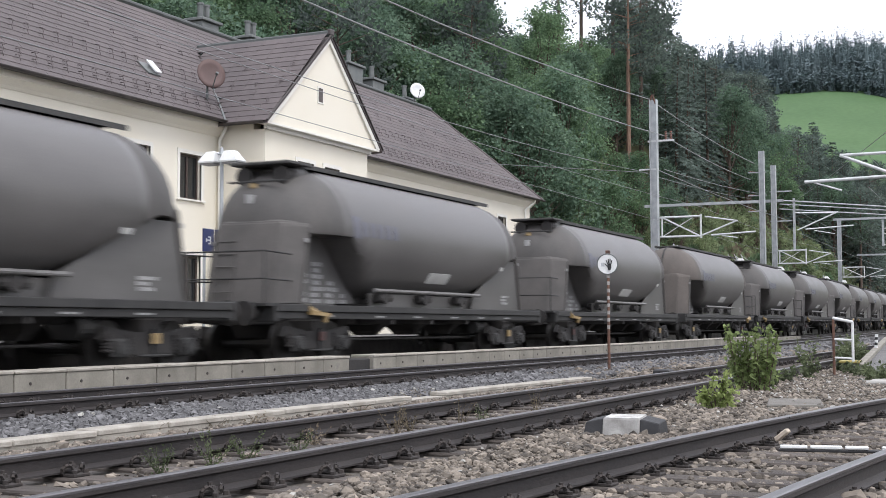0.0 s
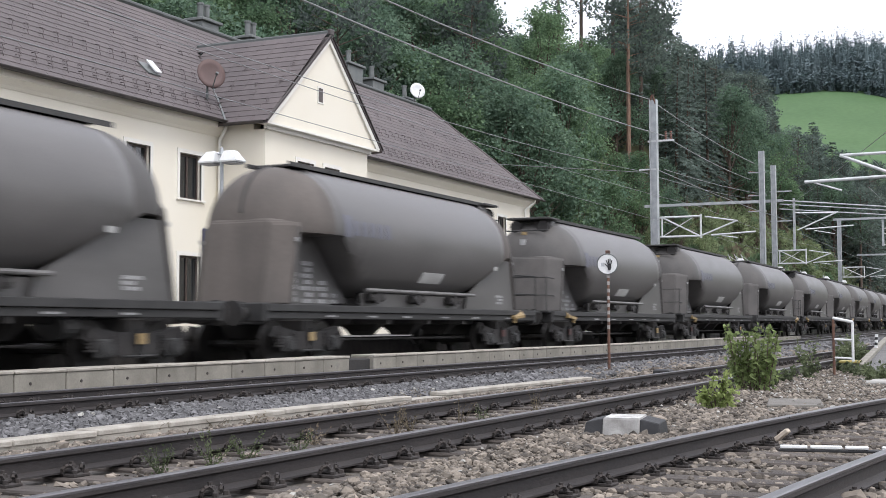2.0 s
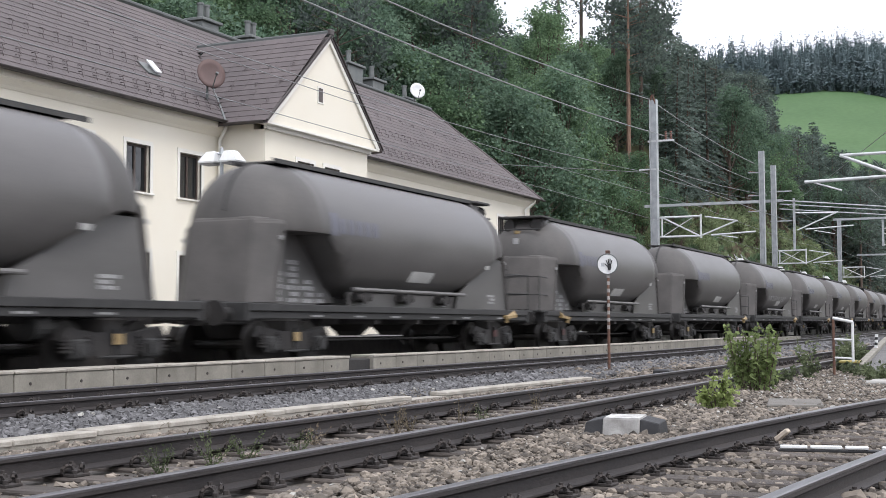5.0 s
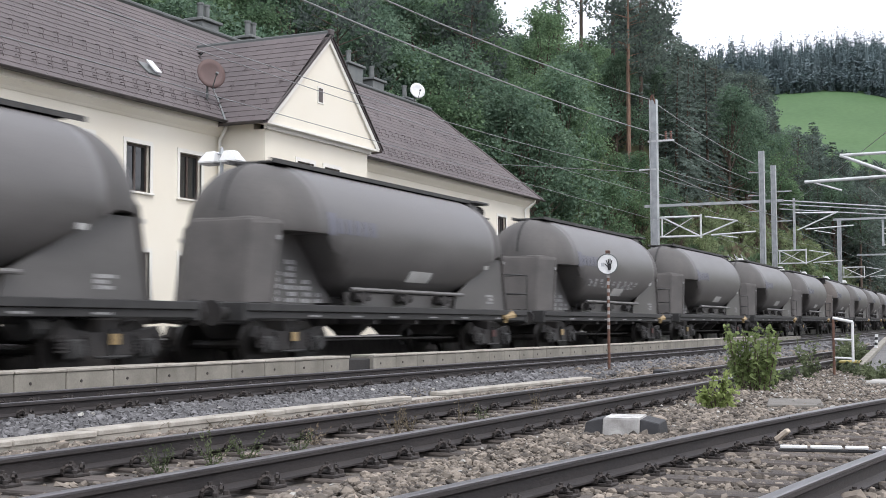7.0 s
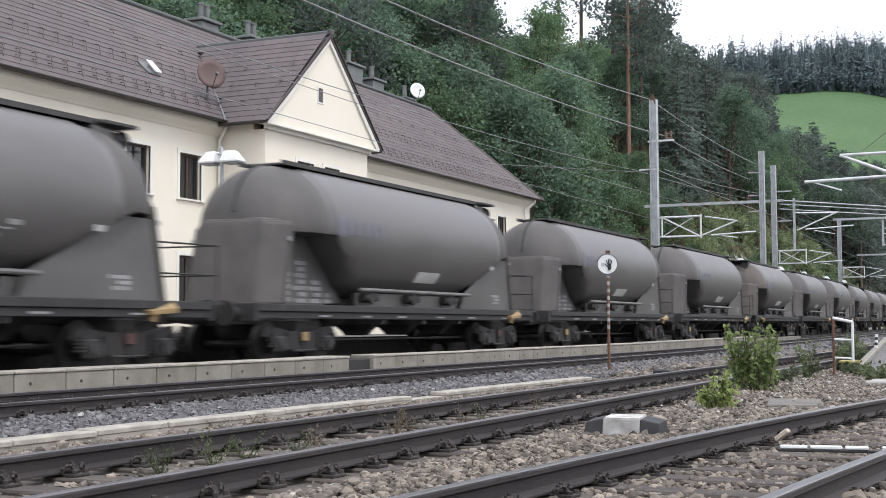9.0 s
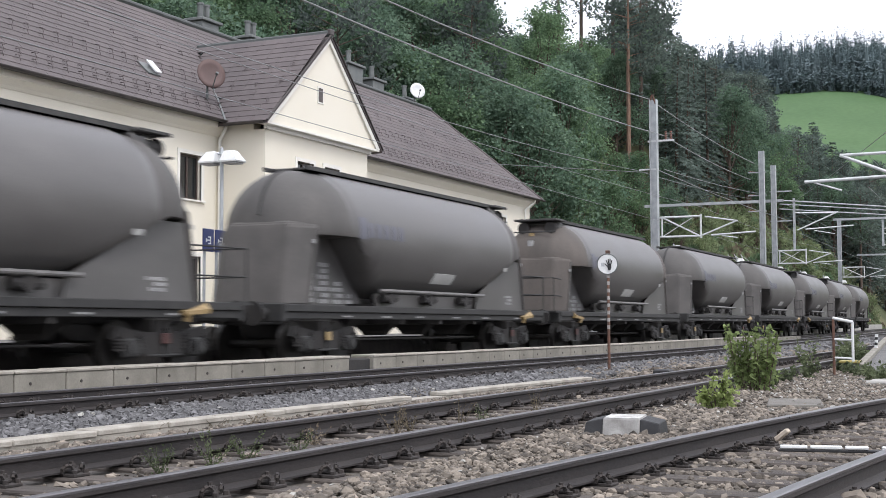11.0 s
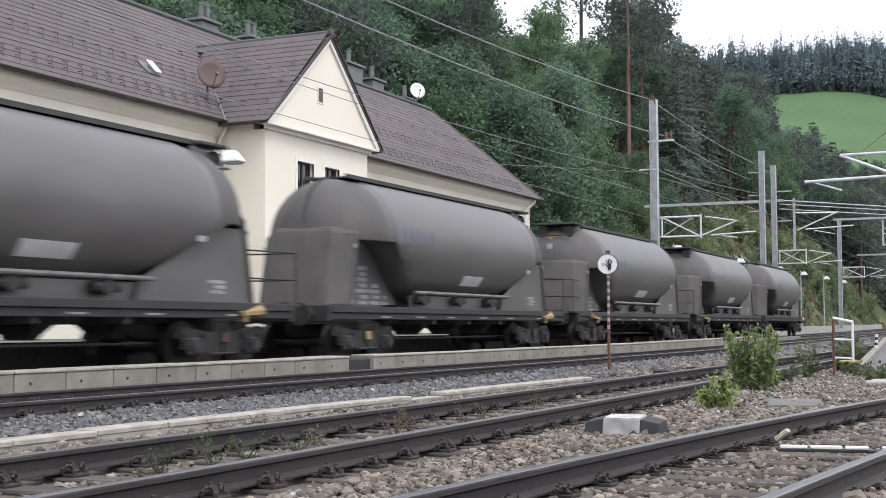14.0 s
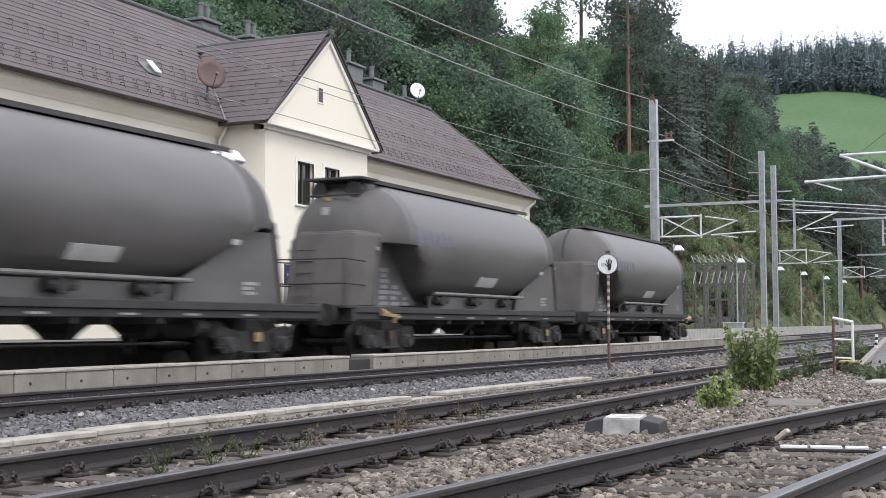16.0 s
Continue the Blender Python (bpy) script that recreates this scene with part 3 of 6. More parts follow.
def wagon_pose(number, t, turned):
    x = 28.2 + WAGON_PITCH * number - train_way(t)
    dy, dz, turn = bend(x)
    return pose(x, Y_TRAIN + dy, dz, 0, 0, math.degrees(turn) + (180 if turned else 0))


WAGONS = []


def build_train():
    first = wagon()
    for i, c in enumerate(ORDER):
        w = first if i == 0 else copy_thing(first, pose(0, 0, 0))
        WAGONS.append((w, i - 1, c == "B"))
        if i in (3, 13):
            w["label"] = "dusty grey bulk silo wagon with brown-stained end housing"
            for o in w.children:
                if o.name.startswith(("end_hous", "end_hood")):
                    o.material_slots[0].link = "OBJECT"
                    o.material_slots[0].material = M_BROWNED


build_train()


def motions():
    for w, number, turned in WAGONS:
        walk(w, [(k * 0.5, wagon_pose(number, k * 0.5, turned)) for k in range(33)])


# ---- platforms ----
def build_platforms():
    p = thing("platform_low", "low platform edge of weathered concrete blocks", "platform", kind="structure")
    part("fill", boxes((-40, 21.75, 12.26, 12.62, -0.3, 0.2), (23.0, 75, 12.26, 12.62, -0.3, 0.2)), M_CONC, p)
    rng = random.Random(2)
    x = 6.0
    while x < 62:
        d = 1.0
        if not (21.4 < x < 22.9):
            part("block", boxes((x + 0.008, x + d - 0.008, 12.1, 12.6, -0.3, 0.19 + bend(x)[1]), bevel=0.012), M_CONC, p)
            part("coping", boxes((x + 0.004, x + d - 0.004, 12.085, 12.62, 0.193 + bend(x)[1], 0.235 + rng.uniform(-0.01, 0.006) + bend(x)[1]), bevel=0.01), M_TROUGH, p, "" if x > 6 else "paler worn coping")
        x += d
    # plain dark box added in the gap, covers the next block's end face
    part("gap_timber", boxes((22.03, 22.97, 12.16, 12.6, -0.3, 0.17), bevel=0.02), M_BOGIE, p, "dark filler block in the platform gap")
    first = None
    for i in range(40):
        if i == 16:
            continue
        bm = bmesh.new()
        rod(bm, (0, 0, 0), (0, -0.012, 0), 0.022, n=8)
        ob = part("bolt", bm, M_CLIP, p) if first is None else share("bolt", first, p)
        if first is not None:
            bm.free()
        first = first or ob
        ob.matrix_basis = pose(6.3 + i * 1.0, 12.102, 0.06 + bend(6.3 + i)[1])
    m = thing("platform_main", "long station platform with pale concrete edge and asphalt", "platform", kind="structure")
    bm = bmesh.new()
    loft(bm, [[(x, 16.5 + bend(x)[0], -0.3), (x, 16.5 + bend(x)[0], 0.5 + bend(x)[1]), (x, 24.9 if x < 70 else 20.6 + bend(x)[0], 0.5 + bend(x)[1]), (x, 24.9 if x < 70 else 20.6 + bend(x)[0], -0.3)] for x in (-30, 0, 20, 40, 60, 66)])
    bmesh.ops.recalc_face_normals(bm, faces=bm.faces)
    part("deck", bm, M_ASPHALT, m)
    bm = bmesh.new()
    loft(bm, [[(x, 16.5 + bend(x)[0], -0.3), (x, 16.5 + bend(x)[0], 0.5 + bend(x)[1]), (x, 20.6 + bend(x)[0], 0.5 + bend(x)[1]), (x, 20.6 + bend(x)[0], -0.3)] for x in (66, 72, 80, 100, 120, 140, 160, 180)])
    bmesh.ops.recalc_face_normals(bm, faces=bm.faces)
    part("verge", bm, M_SLOPE, m, "grassy platform verge")
    # the edge is near-black up to x = 58 and pale concrete beyond
    for xs, material, note in (((-30, 0, 20, 40, 58), M_NEARBLACK, "near-black platform edge"), ((58, 60, 80, 100, 120, 140, 160, 180), M_CONC_LIGHT, "pale concrete edge")):
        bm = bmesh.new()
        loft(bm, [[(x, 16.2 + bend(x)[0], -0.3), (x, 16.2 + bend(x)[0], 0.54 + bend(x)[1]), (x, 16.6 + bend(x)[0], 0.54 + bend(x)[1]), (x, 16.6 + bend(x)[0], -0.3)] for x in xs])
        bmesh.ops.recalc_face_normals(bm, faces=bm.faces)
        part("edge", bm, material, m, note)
    bed = thing("main_track_bed", "near-black ballast bed under the main line", "ballast", kind="structure")
    bm = bmesh.new()
    loft(bm, [[(x, 12.66 + bend(x)[0], -0.35), (x, 12.66 + bend(x)[0], -0.185 + bend(x)[1]), (x, 16.15 + bend(x)[0], -0.185 + bend(x)[1]), (x, 16.15 + bend(x)[0], -0.35)] for x in range(-30, 121, 10)])
    bmesh.ops.recalc_face_normals(bm, faces=bm.faces)
    part("bed", bm, M_NEARBLACK, bed)


build_platforms()


# ---- station building ----
XL, XR = 8.0, 64.4
WALL_Y, EAVE_Y, EAVE_Z, RIDGE_Y, RIDGE_Z = 24.5, 24.0, 7.55, 29.5, 12.45
RX0, RX1, RWALL, RAPEX = 35.6, 42.65, 22.7, 39.25
GZ = 7.45
WIN_MAIN = [(28.1, 29.3), (30.8, 31.95), (33.45, 34.6), (46.2, 47.3), (48.95, 50.05), (52.4, 53.5), (56.2, 57.3), (59.9, 61.0)]
WIN_RISALIT = [(37.6, 38.7), (39.45, 40.5)]


def wall_with_holes(bm, x0, x1, y0, y1, z0, z1, holes):
    """A wall slab along x with rectangular holes (x0, x1, z0, z1)."""
    xs = sorted({x0, x1, *[h[0] for h in holes], *[h[1] for h in holes]})
    zs = sorted({z0, z1, *[h[2] for h in holes], *[h[3] for h in holes]})
    for a, b in zip(xs, xs[1:]):
        for c, d in zip(zs, zs[1:]):
            if not any(h[0] < (a + b) / 2 < h[1] and h[2] < (c + d) / 2 < h[3] for h in holes):
                box(bm, a, b, y0, y1, c, d)
    bmesh.ops.remove_doubles(bm, verts=bm.verts, dist=0.0005)
    return bm


def window(parent, x0, x1, z0, z1, y, sky_pane=False):
    """Two-leaf dark window set back in its opening, with pale surround and sill."""
    w = new("window")
    w.parent = parent
    part("surround", boxes((x0 - 0.13, x0, y - 0.025, y + 0.05, z0, z1 + 0.13), (x1, x1 + 0.13, y - 0.025, y + 0.05, z0, z1 + 0.13), (x0, x1, y - 0.025, y + 0.05, z1, z1 + 0.13)), M_TRIM, w)
    part("sill", boxes((x0 - 0.16, x1 + 0.16, y - 0.09, y + 0.12, z0 - 0.06, z0), bevel=0.01), M_TRIM, w)
    f = 0.07
    xm = (x0 + x1) / 2
    part("window_frame", boxes((x0, x0 + f, y + 0.13, y + 0.2, z0, z1), (x1 - f, x1, y + 0.13, y + 0.2, z0, z1), (x0 + f, x1 - f, y + 0.13, y + 0.2, z0, z0 + f), (x0 + f, x1 - f, y + 0.13, y + 0.2, z1 - f, z1), (xm - 0.04, xm + 0.04, y + 0.125, y + 0.2, z0 + f, z1 - f)), M_DARKWOOD, w)
    for a, b in ((x0 + f, xm - 0.04), (xm + 0.04, x1 - f)):
        # the left leaf can carry the sky's reflection as a flat pale colour
        tinted = sky_pane and a < xm
        part("pane", boxes((a, b, y + 0.16, y + 0.17, z0 + f, z1 - f)), M_PALEPANE if tinted else M_GLASS, w, "pane coloured pale for reflected sky" if tinted else "")
    part("dark_room", boxes((x0 - 0.1, x1 + 0.1, y + 0.5, y + 0.55, z0 - 0.1, z1 + 0.1)), M_CURTAIN, w)


def build_station():
    b = thing("station_building", "cream plastered two-storey station with brown roof and gabled bay", "building")
    up, low = (4.88, 6.33), (1.55, 3.08)
    holes = [(x0, x1, z0, z1) for x0, x1 in WIN_MAIN for z0, z1 in (up, low)]
    left = [h for h in holes if h[0] < RX0]
    right = [h for h in holes if h[0] > RX1]
    part("wall", wall_with_holes(bmesh.new(), XL, RX0, WALL_Y, WALL_Y + 0.45, 0.3, 7.6, left), M_PLASTER, b)
    part("wall", wall_with_holes(bmesh.new(), RX1, XR, WALL_Y, WALL_Y + 0.45, 0.3, 7.6, right), M_PLASTER, b)
    rh = [(x0, x1, 4.95, 6.43) for x0, x1 in WIN_RISALIT] + [(x0, x1, 1.55, 3.08) for x0, x1 in WIN_RISALIT]
    part("bay_wall", wall_with_holes(bmesh.new(), RX0, RX1, RWALL, RWALL + 0.45, 0.3, 7.25, rh), M_PLASTER, b)
    for a in (RX0, RX1 - 0.45):
        part("bay_side_wall", boxes((a, a + 0.45, RWALL + 0.45, WALL_Y + 0.45, 0.3, 7.6)), M_PLASTER, b)
    part("end_wall", boxes((XR - 0.45, XR, WALL_Y + 0.45, 34.5, 0.3, 7.6)), M_PLASTER, b)
    part("end_wall", boxes((XL, XL + 0.45, WALL_Y + 0.45, 34.5, 0.3, 7.6)), M_PLASTER, b)
    part("back_wall", boxes((XL, XR, 34.5, 34.95, -0.2, 7.6)), M_PLASTER, b)
    bm = bmesh.new()
    poly_prism(bm, [(RX0 - 0.3, 7.44), (RX1 + 0.3, 7.44), (RAPEX, 10.9)], RWALL - 0.26, RWALL + 0.3)
    part("gable_wall", bm, M_PLASTER, b)
    for x0, x1 in WIN_MAIN:
        for z0, z1 in (up, low):
            window(b, x0, x1, z0, z1, WALL_Y, sky_pane=x0 < 29 and z0 > 4)
    for h in rh:
        window(b, *h, RWALL)
    # attic slit in the gable
    part("attic_window", boxes((38.55, 38.85, RWALL - 0.275, RWALL - 0.2, 8.58, 9.07)), M_DARKWOOD, b)
    part("attic_surround", boxes((38.5, 38.55, RWALL - 0.28, RWALL - 0.24, 8.53, 9.12), (38.85, 38.9, RWALL - 0.28, RWALL - 0.24, 8.53, 9.12), (38.55, 38.85, RWALL - 0.28, RWALL - 0.24, 9.07, 9.12), (38.55, 38.85, RWALL - 0.28, RWALL - 0.24, 8.53, 8.58)), M_TRIM, b)
    # cornices: stepped bands under the eaves and across the gable
    for a, c in ((XL, RX0), (RX1, XR + 0.1)):
        bm = bmesh.new()
        prof = [(WALL_Y, 7.08), (WALL_Y - 0.03, 7.08), (WALL_Y - 0.1, 7.16), (WALL_Y - 0.26, 7.3), (WALL_Y - 0.3, 7.33), (WALL_Y - 0.34, 7.5), (WALL_Y, 7.5)]
        loft(bm, [[(x, y, z) for y, z in prof] for x in (a, c)])
        bmesh.ops.recalc_face_normals(bm, faces=bm.faces)
        part("cornice", bm, M_PLASTER, b)
    part("gable_cornice", boxes((RX0 - 0.35, RX1 + 0.35, RWALL - 0.33, RWALL, 7.37, 7.44), (RX0 - 0.1, RX1 + 0.1, RWALL - 0.12, RWALL, 7.25, 7.37)), M_TRIM, b)
    for s, xe in ((-1, RX0 - 0.4), (1, RX1 + 0.4)):
        bm = bmesh.new()
        poly_prism(bm, [(xe, 7.44), (xe - s * 0.28, 7.44), (RAPEX, 10.76), (RAPEX, 11.02)], RWALL - 0.34, RWALL - 0.2)
        part("raking_cornice", bm, M_TRIM, b)
    # roofs
    t = 0.12
    slope = (RIDGE_Z - EAVE_Z) / (RIDGE_Y - EAVE_Y)
    bm = bmesh.new()
    xe = XR + 0.7
    xr = 62.6
    pts = [(XL - 0.6, EAVE_Y, EAVE_Z), (xe, EAVE_Y, EAVE_Z), (xr, RIDGE_Y, RIDGE_Z), (XL - 0.6, RIDGE_Y, RIDGE_Z)]
    back = [(XL - 0.6, 35.0, EAVE_Z), (xe, 35.0, EAVE_Z)]
    v = [bm.verts.new(p) for p in pts + back]
    for q in ((0, 1, 2, 3), (4, 3, 2, 5), (1, 5, 2), (0, 3, 4), (0, 4, 5, 1)):
        bm.faces.new([v[i] for i in q])
    bmesh.ops.recalc_face_normals(bm, faces=bm.faces)
    part("roof", bm, M_ROOF, b)
    bm = bmesh.new()
    y_end = EAVE_Y + (11.05 - EAVE_Z) / slope
    rings = []
    for y in (RWALL - 0.38, y_end):
        rings.append([(RX0 - 0.5, y, GZ - 0.0), (RAPEX, y, 11.05), (RX1 + 0.5, y, GZ), (RX1 + 0.5, y, GZ - 0.1), (RAPEX, y, 10.93), (RX0 - 0.5, y, GZ - 0.1)])
    loft(bm, rings)
    bmesh.ops.recalc_face_normals(bm, faces=bm.faces)
    part("bay_roof", bm, M_ROOF, b)
    return b


build_station()


# ---- masts ----
def mast(px, py, h, w=0.36):
    m = thing("catenary_mast", "grey steel overhead line mast beside the platform", "mast", pose(px, py, bend(px)[1] + 0.3), group="overhead line masts")
    a, t = w / 2, 0.03
    prof = [(-a, -a), (a, -a), (a, t - a), (t, t - a), (t, a - t), (a, a - t), (a, a), (-a, a), (-a, a - t), (-t, a - t), (-t, t - a), (-a, t - a)]
    bm = loft(bmesh.new(), [[(x, y, z) for x, y in prof] for z in (0, h)])
    bmesh.ops.recalc_face_normals(bm, faces=bm.faces)
    part("shaft", bm, M_STEEL, m)
    return m


for x, y, h in ((61.5, 16.88, 11.5), (90, 17.12, 12.4), (97, 17.6, 12.2), (130, 17.4, 10.6)):
    mast(x, y, h)


# ---- trees ----
def cards_mesh(name, cards, material, cores=()):
    """cards: centre, direction, size and up. Each is a small bent leaf spray."""
    verts, faces = [], []
    for c, d, s, up in cards:
        d = d.normalized()
        side = d.cross(up)
        if side.length < 1e-3:
            side = Vector((1, 0, 0))
        side.normalize()
        k = len(verts)
        n = side.cross(d)
        for u, wv, lift in ((0, 0, 0), (0.45, -0.42, 0.1), (1.0, 0.05, -0.06), (0.5, 0.42, 0.1)):
            verts.append(c + d * (u * s) + side * (wv * s) + n * (lift * s))
        faces.append((k, k + 1, k + 2, k + 3))
    for x, y, z, r, h in cores:
        k = len(verts)
        verts.append((x, y, z + h))
        for i in range(5):
            verts.append((x + r * math.cos(1.257 * i), y + r * math.sin(1.257 * i), z))
        faces += [(k, k + 1 + i, k + 1 + (i + 1) % 5) for i in range(5)]
    me = bpy.data.meshes.new(name)
    me.from_pydata(verts, [], faces)
    me.materials.append(material)
    return me


def rand_dir(rng):
    z, a = rng.uniform(-1, 1), rng.uniform(0, 2 * math.pi)
    r = math.sqrt(1 - z * z)
    return Vector((r * math.cos(a), r * math.sin(a), z))


def conifer(h, seed, bare=0.12, material=None, bark=None, n=1500, label="tall dark spruce on the hillside"):
    rng = random.Random(seed)
    t = thing("spruce", label, "conifer tree", group="hillside trees")
    bm = bmesh.new()
    rod(bm, (0, 0, -1), (0, 0, h * 0.97), 0.012 * h + 0.05, 0.02, n=7)
    cards = []
    levels = int(h * 2.3)
    for i in range(levels):
        f = bare + (1 - bare) * (i + rng.random()) / levels
        reach = (1 - f) ** 0.8 * h * 0.21 * rng.uniform(0.75, 1.15) + 0.15
        for b in range(rng.randint(6, 10)):
            a = rng.uniform(0, 2 * math.pi)
            rr = reach * rng.uniform(0.6, 1.1)
            out = Vector((math.cos(a), math.sin(a), -0.28 + 0.4 * f))
            base = Vector((0, 0, f * h))
            if i % 3 == 0 and b < 2:
                rod(bm, base, base + out * rr * 0.8, 0.03, 0.008, n=3, caps=False)
            m = max(3, int(rr * 5.4))
            for j in range(m):
                q = (j + 0.6) / m
                p = base + out * (rr * q) + Vector((rng.uniform(-.12, .12), rng.uniform(-.12, .12), -0.18 * q * q * rr))
                d = out + Vector((rng.uniform(-.7, .7), rng.uniform(-.7, .7), rng.uniform(-.5, .2)))
                cards.append((p, d, rng.uniform(0.24, 0.5), Vector((rng.uniform(-.5, .5), rng.uniform(-.5, .5), 1))))
    part("trunk", bm, bark or M_BARK, t)
    ob = new("crown", cards_mesh("crown", cards, material or M_SPRUCE))
    ob.parent = t
    return t


def broadleaf(h, seed, material, n=8600, name="broadleaf_tree", label="leafy deciduous tree on the hillside"):
    rng = random.Random(seed)
    t = thing(name, label, "deciduous tree", group="hillside trees")
    bm = bmesh.new()
    rod(bm, (0, 0, -1), (0, 0, h * 0.4), 0.014 * h + 0.04, 0.01 * h, n=7)
    lobes = []
    for i in range(24):
        a, f = rng.uniform(0, 2 * math.pi), rng.uniform(0.2, 0.92)
        wide = h * 0.27 * math.sin(math.pi * min(1, 0.18 + 0.8 * f)) * rng.uniform(0.5, 1.1)
        c = Vector((math.cos(a) * wide, math.sin(a) * wide, f * h))
        lobes.append((c, h * rng.uniform(0.07, 0.135)))
        rod(bm, (0, 0, h * min(0.4, f * 0.55)), c, 0.006 * h, 0.02, n=5, caps=False)
    lobes.append((Vector((0, 0, h * 0.88)), h * 0.11))
    cards = []
    for i in range(n):
        c, r = lobes[rng.randrange(len(lobes))]
        d = rand_dir(rng)
        p = c + d * r * rng.uniform(0.55, 1.08)
        p.z = c.z + (p.z - c.z) * 0.85
        dd = d + Vector((rng.uniform(-.8, .8), rng.uniform(-.8, .8), rng.uniform(-.9, .3)))
        cards.append((p, dd, h * rng.uniform(0.009, 0.018) + 0.06, d + Vector((rng.uniform(-.5, .5), rng.uniform(-.5, .5), rng.uniform(0, .8)))))
    part("trunk", bm, M_BARK, t)
    ob = new("crown", cards_mesh("crown", cards, material))
    ob.parent = t
    return t


def pine(h, seed, bare=0.5, spread=0.15, n=1900, bark=None, label="tall pine with bare reddish trunk"):
    """Bare straight trunk under an uneven crown of flat needle clumps."""
    rng = random.Random(seed)
    t = thing("pine", label, "conifer tree", group="hillside trees")
    bm = bmesh.new()
    rod(bm, (0, 0, -1), (0, 0, h * bare), 0.009 * h + 0.04, 0.008 * h, n=8, caps=False)
    rod(bm, (0, 0, h * bare), (0.1, 0, h * 0.96), 0.008 * h, 0.02, n=8, caps=False)
    cards = []
    clumps = 30
    for i in range(clumps):
        f = bare + (0.99 - bare) * (i + rng.random()) / clumps
        g = (f - bare) / (1 - bare)
        reach = h * spread * (0.35 + 1.5 * g * (1 - g) ** 0.5 + 0.3 * (1 - g)) * rng.uniform(0.35, 1.0)
        a = rng.uniform(0, 2 * math.pi)
        c = Vector((math.cos(a) * reach, math.sin(a) * reach, f * h + 0.12 * reach))
        rod(bm, (0, 0, f * h - 0.25 * reach), c, 0.05, 0.02, n=5, caps=False)
        r = h * rng.uniform(0.04, 0.07)
        for k in range(n // clumps):
            d = rand_dir(rng)
            p = c + Vector((d.x * r, d.y * r, d.z * r * 0.6)) * rng.uniform(0.3, 1.1)
            cards.append((p, d + Vector((0, 0, 0.3)), rng.uniform(0.2, 0.42), rand_dir(rng) + Vector((0, 0, 0.8))))
    part("trunk", bm, bark or M_BARK, t)
    ob = new("crown", cards_mesh("crown", cards, M_PINE))
    ob.parent = t
    return t


# bearing and height, in degrees from where the path meets the yard, of the forest's upper outline
SKYLINE = [(3, 6.4), (5.8, 7.0), (7.8, 8.2), (8.6, 8.9), (9.9, 9.5), (10.9, 11.1), (12.9, 12.2), (14.9, 13.3), (15.2, 17), (16.6, 17), (16.9, 12.8), (19.3, 12.8), (19.5, 14.6), (20.1, 14.6), (20.3, 13.1), (22.9, 13.1), (23.3, 18), (60, 18)]


def skyline(a):
    for (a0, e0), (a1, e1) in zip(SKYLINE, SKYLINE[1:]):
        if a <= a1:
            return e0 + (e1 - e0) * max(0.0, a - a0) / (a1 - a0)
    return 18


def plant_forest():
    kinds = [(19, conifer(19, 1)), (16, conifer(16, 2)), (22, conifer(22, 3, bare=0.25)), (12, conifer(12, 9, bare=0.05)),
             (13, broadleaf(13, 4, M_BROAD)), (11, broadleaf(11, 5, M_BROAD_DARK)), (15, broadleaf(15, 6, M_BROAD_DARK)), (8, broadleaf(8, 7, M_BROAD, n=5200)),
             (18, pine(18, 51, label="slender pine on the hillside")), (22, pine(22, 52, bare=0.6, label="slender pine on the hillside")), (15, pine(15, 53, bare=0.45, spread=0.17, label="slender pine on the hillside")),
             (6, broadleaf(6, 8, M_BROAD_DARK, n=3400))]
    used = set()
    rng = random.Random(11)
    spots = []
    for tries in range(40000):
        if len(spots) >= 560:
            break
        a = rng.uniform(3.5, 43) if tries % 3 else rng.uniform(5, 21)
        d = 52 + (190 if a > 11 else 260) * rng.random() ** 1.2
        if tries % 5 == 0:
            a, d = rng.uniform(4.5, 9.5), rng.uniform(185, 315)
        x, y = d * math.cos(radians(a)), d * math.sin(radians(a))
        deep = y - hill_foot(x)
        if deep < (3.5 if x < 100 else (10 if x < 190 and a < 14 else (7 if x < 200 else 2))) or deep > 66 or x > (238 if a > 11 else 305):
            continue
        near = 2.5 + d * 0.0075
        if any((x - p) ** 2 + (y - q) ** 2 < near * near for p, q in spots):
            continue
        z = ground_z(x, y)
        limit = skyline(a) - rng.uniform(0.0, 0.9 if a < 15 else 0.2)
        if abs(a - 16.45) < 0.3 + math.degrees(3.6 / d) and d < 127:
            limit = 7.7
        room = d * math.tan(radians(limit)) + 0.8 - z
        back = smooth_step(9, 30, deep)
        r = rng.random()
        if a < 15.1:
            pool = (0, 1, 2, 3, 8, 9, 10, 0, 1) if r < 0.72 + 0.2 * back else (5, 6, 11, 4)
        elif a < 21:
            pool = (8, 9, 10, 0, 1, 6) if r < 0.75 * back else (4, 5, 6, 7, 4)
        else:
            pool = (0, 1, 2, 6, 0, 8) if r < 0.2 + 0.6 * back else (4, 5, 6, 7, 4)
        fits = [k for k in pool if kinds[k][0] < room] or [k for k in (3, 5, 7, 11) if kinds[k][0] < room]
        if not fits:
            continue
        spots.append((x, y))
        k = rng.choice(fits)
        m = pose(x, y, z, rng.uniform(-2, 2), rng.uniform(-2, 2), rng.uniform(0, 360))
        if k not in used:
            kinds[k][1].matrix_basis = m
            used.add(k)
        else:
            copy_thing(kinds[k][1], m)
    for k, (h, ob) in enumerate(kinds):
        if k not in used:
            ob.matrix_basis = pose(150 + 5 * k, 60, ground_z(150 + 5 * k, 60))


plant_forest()


